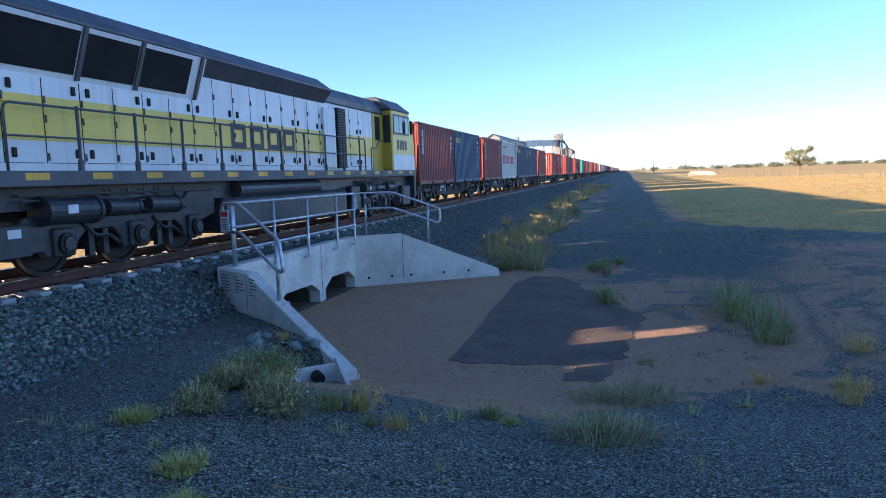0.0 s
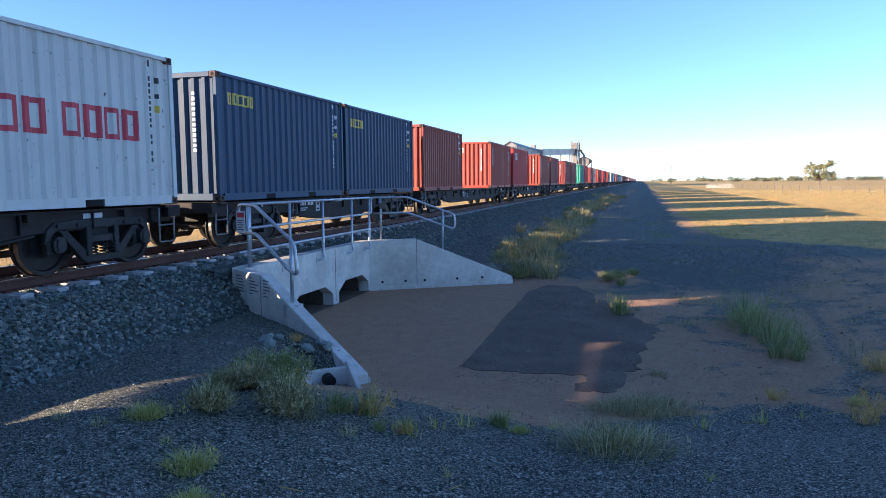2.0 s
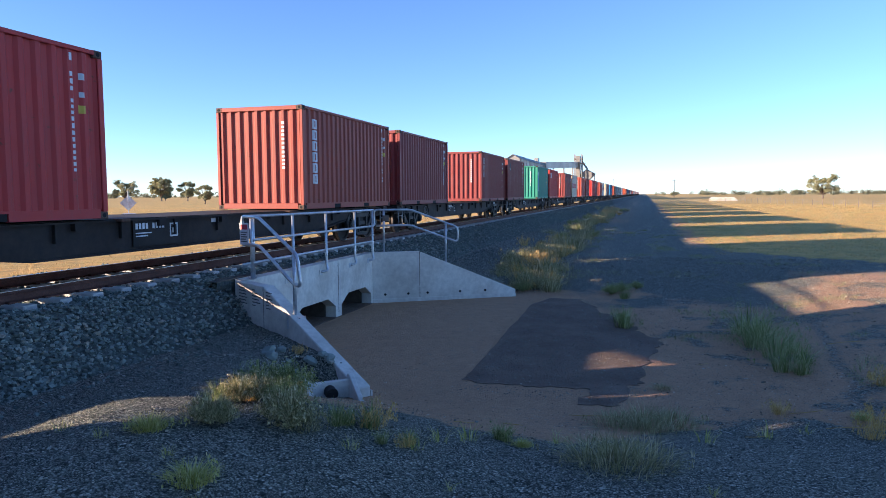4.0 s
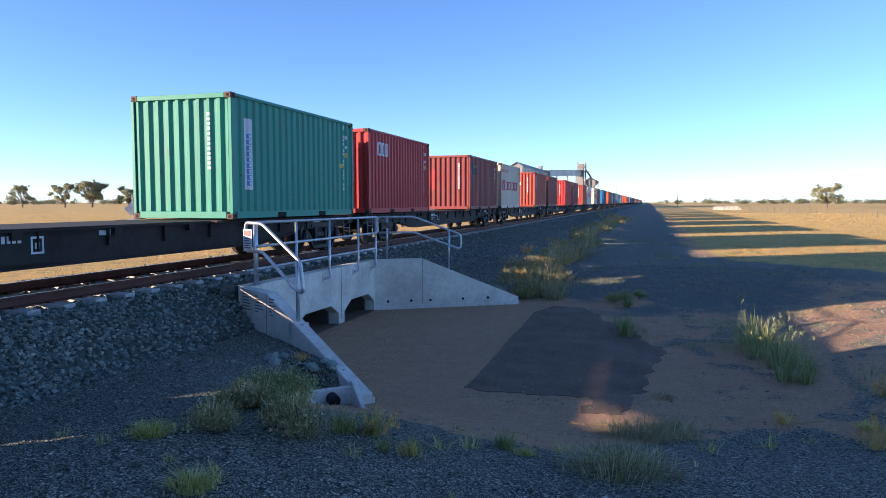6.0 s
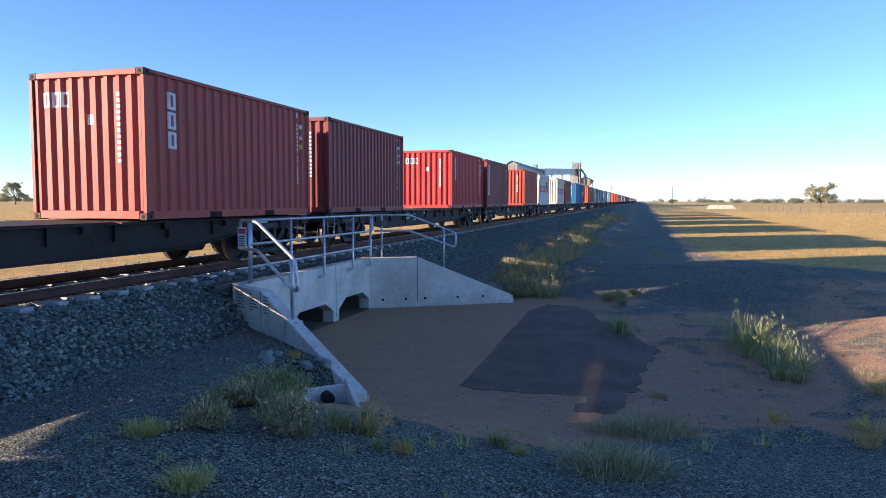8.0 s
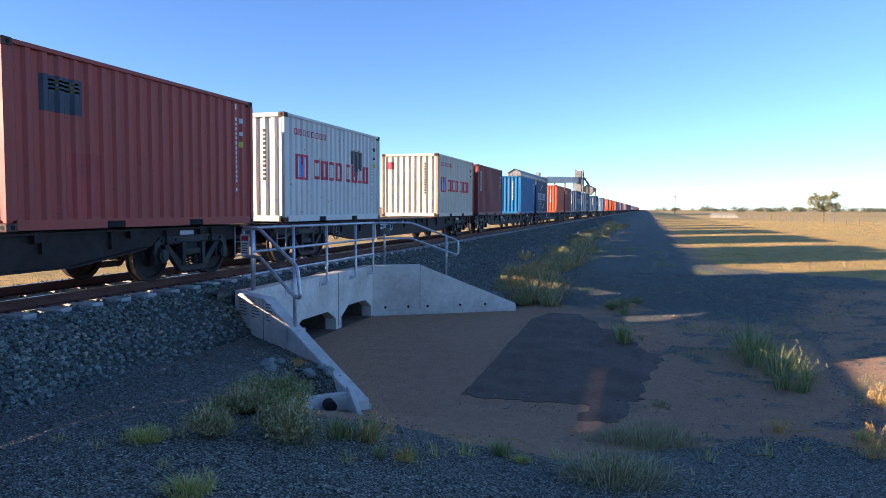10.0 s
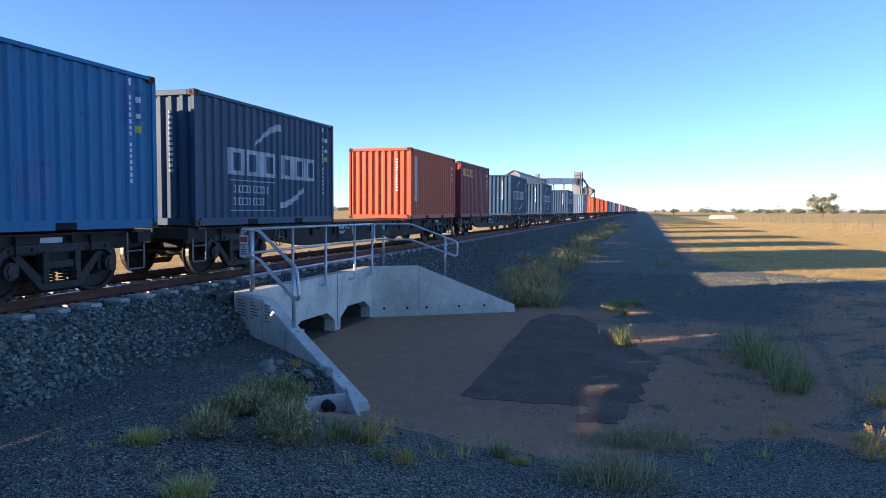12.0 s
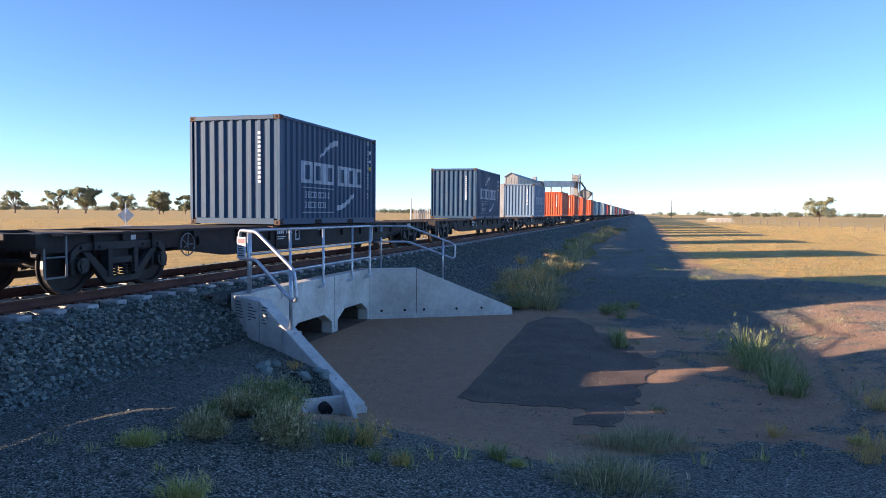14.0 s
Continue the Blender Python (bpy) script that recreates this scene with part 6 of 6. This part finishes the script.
def bushy(seed, n, rad, h, leaf):
    """A twiggy weed: leaf sprays on thin stems."""
    r = random.Random(seed)
    vs, fs = [], []
    for _ in range(n):
        a, d = r.uniform(0, 6.283), r.random() ** 0.5
        tip = Vector((math.cos(a) * d * rad, math.sin(a) * d * rad, h * (1 - 0.5 * d * d) * r.uniform(0.6, 1.1)))
        o = len(vs)
        w = Vector((-math.sin(a), math.cos(a), 0)) * 0.003
        vs += [tuple(-w), tuple(w), tuple(tip + w), tuple(tip - w)]
        fs.append((o, o + 1, o + 2, o + 3))
        for _k in range(9):
            p = tip * r.uniform(0.45, 1.03) + Vector((r.gauss(0, 0.02), r.gauss(0, 0.02), r.gauss(0, 0.015)))
            q = Euler((r.uniform(0, 6.3), r.uniform(0, 6.3), r.uniform(0, 6.3))).to_matrix()
            s = leaf * r.uniform(0.5, 1.3)
            o = len(vs)
            for u, v in ((-1, 0), (0, -0.3), (1, 0), (0, 0.3)):
                vs.append(tuple(p + q @ Vector((u * s, v * s, 0))))
            fs.append((o, o + 1, o + 2, o + 3))
    return vs, fs


TUFTS = {}


def tuft_mesh(key, data, material):
    me = bpy.data.meshes.new("tuft")
    me.from_pydata(data[0], [], data[1])
    me.materials.append(material)
    TUFTS[key] = me


for v in range(3):
    tuft_mesh(("lime", v), blades(10 + v, 330, 0.16, 0.24, 1.1, 0.0042, 0.06), M["lime"])
    tuft_mesh(("green", v), blades(20 + v, 120, 0.15, 0.50, 0.8, 0.0065, 0.08), M["grass"])
    tuft_mesh(("tall", v), blades(30 + v, 150, 0.34, 0.92, 0.9, 0.008, 0.3), M["grass"])
    tuft_mesh(("dry", v), blades(40 + v, 330, 0.40, 0.34, 1.3, 0.0042, 0.06), M["sage"])
    tuft_mesh(("pale", v), blades(90 + v, 200, 0.42, 0.70, 1.0, 0.008, 0.25), M["sage"])
    tuft_mesh(("straw", v), blades(50 + v, 90, 0.15, 0.42, 0.6, 0.004, 0.7), M["dry"])
    tuft_mesh(("sage", v), bushy(60 + v, 150, 0.28, 0.34, 0.022), M["sage"])
    tuft_mesh(("weed", v), bushy(70 + v, 190, 0.40, 0.46, 0.026), M["grass"])
    tuft_mesh(("sprig", v), blades(80 + v, 22, 0.07, 0.17, 0.8, 0.004), M["lime"])
WORDS = {"lime": "bright lime-green grass tussock in dark gravel", "green": "upright green grass tuft on bare soil", "tall": "tall green grass clump with pale seed heads", "dry": "spreading grey-green tussock with dry tips",
         "pale": "tall pale grey-green grass clump below the bank", "straw": "straw-coloured grass with seed heads", "sage": "pale sage-green weed on dark gravel", "weed": "dense dark green weed bush", "sprig": "small green grass sprig in gravel"}
count = 0


def plant(kind, x, y, scale=1.0):
    global count
    count += 1
    ob = new("grass_tuft" if kind not in ("sage", "weed") else "weed_bush", TUFTS[(kind, count % 3)])
    ob.matrix_basis = pose(x, y, ground_z(x, y), 0, 0, count * 77 % 360) @ Matrix.Scale(scale, 4)
    tagged(ob, WORDS[kind], "grass" if kind not in ("sage", "weed") else "weed", "plants on the ground")


for kind, x, y, sc_ in [
        ("lime", -3.98, 4.79, 0.79), ("lime", -3.13, 4.19, 0.86), ("lime", -2.84, 3.78, 0.63), ("sage", -3.66, 5.16, 0.89), ("sage", -3.56, 5.24, 0.69), ("green", -4.03, 5.87, 0.59), ("sage", -3.87, 5.98, 0.88), ("weed", -4.02, 6.61, 0.85), ("weed", -3.72, 6.72, 0.85), ("sage", -3.83, 6.28, 0.95),
        ("sage", -3.06, 5.55, 1.09), ("sage", -3.26, 5.68, 0.89), ("dry", -3.00, 5.66, 0.45), ("weed", -3.50, 6.20, 0.62), ("green", -2.82, 6.00, 0.60), ("green", -2.75, 6.09, 0.50), ("green", -2.56, 6.20, 0.63), ("straw", -2.53, 6.25, 0.81), ("straw", -3.92, 6.17, 0.69), ("straw", -3.53, 6.47, 0.59), ("straw", -5.02, 9.38, 0.45),
        ("sprig", -2.47, 5.53, 1.02), ("green", -2.30, 5.84, 0.37), ("green", -2.07, 5.97, 0.43), ("straw", -2.10, 5.90, 0.37), ("sprig", -1.99, 5.95, 1.30), ("sprig", -1.90, 6.36, 1.31), ("green", -1.40, 6.95, 0.51), ("green", -1.35, 6.93, 0.46), ("sprig", -1.68, 6.59, 1.45), ("lime", -1.15, 6.80, 0.46), ("sprig", -0.87, 7.22, 1.28),
        ("dry", -0.23, 6.43, 1.04), ("dry", -0.02, 6.61, 0.92), ("dry", -0.40, 6.65, 0.81), ("dry", 0.00, 8.91, 0.93), ("dry", 0.36, 8.98, 0.82), ("dry", -0.32, 8.73, 0.75), ("dry", 0.11, 8.51, 0.66),
        ("tall", 2.12, 15.31, 1.00), ("tall", 2.25, 14.61, 0.85), ("tall", 2.05, 14.01, 0.80), ("tall", 2.30, 13.21, 0.75), ("green", 2.20, 12.21, 1.00), ("green", 2.45, 12.01, 0.80), ("tall", 2.55, 13.61, 0.55), ("green", 2.60, 12.71, 0.90),
        ("green", -0.40, 15.61, 1.20), ("green", -0.48, 16.31, 1.00), ("weed", -0.90, 20.61, 0.80), ("weed", -0.60, 20.91, 0.70), ("green", -0.50, 20.01, 0.80), ("weed", -0.20, 21.51, 0.60),
        ("sprig", 1.42, 8.72, 1.49), ("lime", 2.70, 9.73, 0.60), ("dry", 0.29, 10.79, 0.35), ("sprig", 0.69, 8.07, 1.38), ("sprig", 1.92, 9.11, 1.01), ("straw", 2.75, 9.40, 0.80), ("straw", 1.75, 9.90, 0.60), ("straw", 2.56, 8.92, 0.62), ("straw", 3.40, 11.30, 0.80),
        ("sprig", -3.52, 4.42, 0.70), ("sprig", -4.22, 4.51, 0.78), ("sprig", -1.49, 5.26, 0.69), ("sprig", 0.58, 5.87, 0.69), ("sprig", -4.70, 4.61, 0.85)]:
    plant(kind, x, y, sc_)
# dead stalks lying on the ground
r = random.Random(44)
for x, y, a, l in [(1.90, 9.90, 20, 0.45), (2.20, 9.30, 10, 0.50), (2.90, 10.40, 60, 0.30), (-0.92, 9.07, 15, 0.51), (-0.61, 9.18, 5, 0.35), (-2.46, 4.28, 15, 0.17), (-2.07, 7.52, 40, 0.27), (-1.58, 8.02, 10, 0.23), (0.90, 12.41, 50, 0.30), (3.30, 14.21, 10, 0.60), (1.19, 8.64, 30, 0.32), (-1.39, 5.00, 70, 0.16)]:
    bm = bmesh.new()
    d = Vector((math.cos(radians(a)), math.sin(radians(a)), 0)) * l
    pts = [Vector((x, y, 0)) + d * t + Vector((r.uniform(-1, 1), r.uniform(-1, 1), 0)) * l * 0.05 for t in (0, 0.35, 0.7, 1)]
    bm_tube(bm, [(q.x, q.y, ground_z(q.x, q.y) + 0.012) for q in pts], 0.004, 5)
    tagged(new("dry_stalk", to_mesh("dry_stalk", bm, M["dry"])), "bleached dry grass stalk lying on the ground", "stalk", "dead stalks")
# thick growth along the foot of the bank beyond the culvert
r = random.Random(31)
for i in range(92):
    k = (i / 91) ** 1.5
    y = 20.6 + 95 * k
    x = -3.75 - 0.6 * smooth(22, 40, y) + r.gauss(0, 0.55 + 0.2 * k)
    if y < 22 and x < -4.4:
        x = -4.2
    kind = r.choice(["sage", "pale", "pale", "weed", "dry", "pale", "straw"])
    plant(kind, x, y, r.uniform(0.9, 1.5) if kind != "weed" else r.uniform(0.7, 1.2))
for i in range(32):
    y = 20.9 + 15 * (i / 45) ** 1.2
    plant(r.choice(["pale", "pale", "dry", "sage", "pale", "straw"]), -3.6 - 0.5 * smooth(22, 36, y) + r.uniform(-0.8, 0.9), y, r.uniform(0.65, 1.15))


def strew(name, label, material, n, place, h, w, seed, heads=0.0):
    """Single grass blades over a wide stretch, in one mesh."""
    r = random.Random(seed)
    vs, fs = [], []
    while len(fs) < n * 1:
        x, y = place(r)
        if x is None:
            continue
        z = ground_z(x, y)
        d = max(1.0, math.hypot(x, y) / 22)
        for _ in range(4):
            a = r.uniform(0, 6.283)
            px, py = x + r.gauss(0, 0.06 * d), y + r.gauss(0, 0.06 * d)
            hh, ww, k = h * r.uniform(0.4, 1.3), w * d * r.uniform(0.6, 1.3), r.uniform(0.3, 1.9)
            o = len(vs)
            vs += [(px - math.sin(a) * ww, py + math.cos(a) * ww, z - 0.02), (px + math.sin(a) * ww, py - math.cos(a) * ww, z - 0.02), (px + math.cos(a) * k * hh, py + math.sin(a) * k * hh, z + hh)]
            fs.append((o, o + 1, o + 2))
    me = bpy.data.meshes.new(name)
    me.from_pydata(vs, [], fs)
    me.materials.append(material)
    return tagged(new(name, me), label, "grass", kind="stuff")


def paddock_place(r):
    y = 17 + 150 * r.random() ** 2.2
    x = 2.0 + (6 + y * 0.75) * r.random() ** 1.1
    g = zones(x, y)[1]
    return (x, y) if r.random() < 0.015 + g and nz(x, y, 0.45, 40) > -0.25 - 0.3 * g else (None, None)


def left_place(r):
    y = 4 + 110 * r.random() ** 1.5
    x = -13.5 - (8 + 0.9 * y) * r.random() ** 1.2
    return x, y


def verge_place(r):
    y = 9.5 + 45 * r.random() ** 1.6
    x = r.uniform(-3.0, 6.0)
    return (x, y) if nz(x, y, 0.7, 51) > 0.28 and not (in_apron(x, y) and x < 0) and not (-3 < x < 0.3 and 9 < y < 19.5) else (None, None)


strew("paddock_grass", "golden dry grass over the paddock", M["dry"], 110000, paddock_place, 0.085, 0.006, 5)
strew("green_paddock_grass", "low green grass among the dry stalks", M["grass"], 45000, paddock_place, 0.075, 0.006, 6)
strew("railside_grass", "golden dry grass behind the railway", M["dry"], 26000, left_place, 0.12, 0.007, 7)
strew("verge_weeds", "thin low weeds on the gravel verge", M["grass"], 8000, verge_place, 0.09, 0.005, 8)

# loose stones on the gravel and soil
PEB, pn, pl_, pb = shader("loose_pebbles")
g = pn.new("ShaderNodeNewGeometry")
pl_.new(ramp(PEB.node_tree, g.outputs["Random Per Island"], [(0.0, (0.03, 0.033, 0.028)), (0.6, (0.17, 0.183, 0.152)), (0.94, (0.33, 0.33, 0.27)), (1.0, (0.58, 0.53, 0.44))]).outputs[0], pb.inputs["Base Color"])
pb.inputs["Roughness"].default_value = 0.85
SOILP, pn2, pl2, pb2 = shader("soil_pebbles")
g = pn2.new("ShaderNodeNewGeometry")
pl2.new(ramp(SOILP.node_tree, g.outputs["Random Per Island"], [(0.0, (0.09, 0.065, 0.045)), (0.6, (0.34, 0.24, 0.155)), (1.0, (0.72, 0.60, 0.44))]).outputs[0], pb2.inputs["Base Color"])
pb2.inputs["Roughness"].default_value = 0.9
r = random.Random(91)
peb, soilp = [], []
for _ in range(125000):
    y = 2.6 + 26 * r.random() ** 1.9
    x = r.uniform(-6.5, 6.5) * min(1.0, 0.45 + y / 12)
    gr = zones(x, y)[0]
    if in_apron(x, y) and x < 0:
        if -2.7 < x < 0.2 and 9.8 < y < 19 and r.random() < 0.35:
            peb.append((x, y, ground_z(x, y) + 0.015, r.uniform(0.007, 0.018)))
        elif r.random() < 0.07:
            soilp.append((x, y, ground_z(x, y) + 0.012, r.uniform(0.006, 0.016)))
        continue
    s = r.uniform(0.005, 0.013) * (2.6 if r.random() < 0.035 else 1) * max(1.0, y / 14)
    if r.random() < max(gr, 0.12):
        peb.append((x, y, ground_z(x, y) + s * 0.2, s))
    elif r.random() < 0.6:
        soilp.append((x, y, ground_z(x, y) + s * 0.2, s))
scatter_stones("loose_gravel", "loose dark gravel with a few pale chips", PEB, None, peb, category="gravel")
scatter_stones("loose_pebbles", "brown pebbles scattered on the bare soil", SOILP, None, soilp, category="pebbles")


# ---- what moves ----
SPEED = 21.2
GONE = [(0.0, 0.09), (0.5, 10.99), (1.0, 21.57), (1.5, 32.1), (2.0, 42.69), (2.5, 53.39), (3.0, 63.94), (4.2, 89.4), (5.5, 117.0), (6.0, 127.57), (6.5, 138.15),
        (7.0, 148.1), (7.5, 158.72), (8.0, 169.36), (9.2, 194.7), (10.5, 222.17), (11.0, 232.82), (11.5, 243.43), (12.0, 254.04), (12.5, 264.75), (13.0, 275.37), (13.5, 286.03), (14.0, 296.75)]


def motions():
    for ob, s, z in MOVERS:
        walk(ob, [(t, pose(TRACK_X, s - d, z)) for t, d in GONE])
    for ob, x, y, z in SPINNERS:
        walk(ob, [(i / FPS, pose(x, y, z, math.degrees(SPEED * i / FPS / WR))) for i in range(int(14 * FPS) + 1)])


motions()
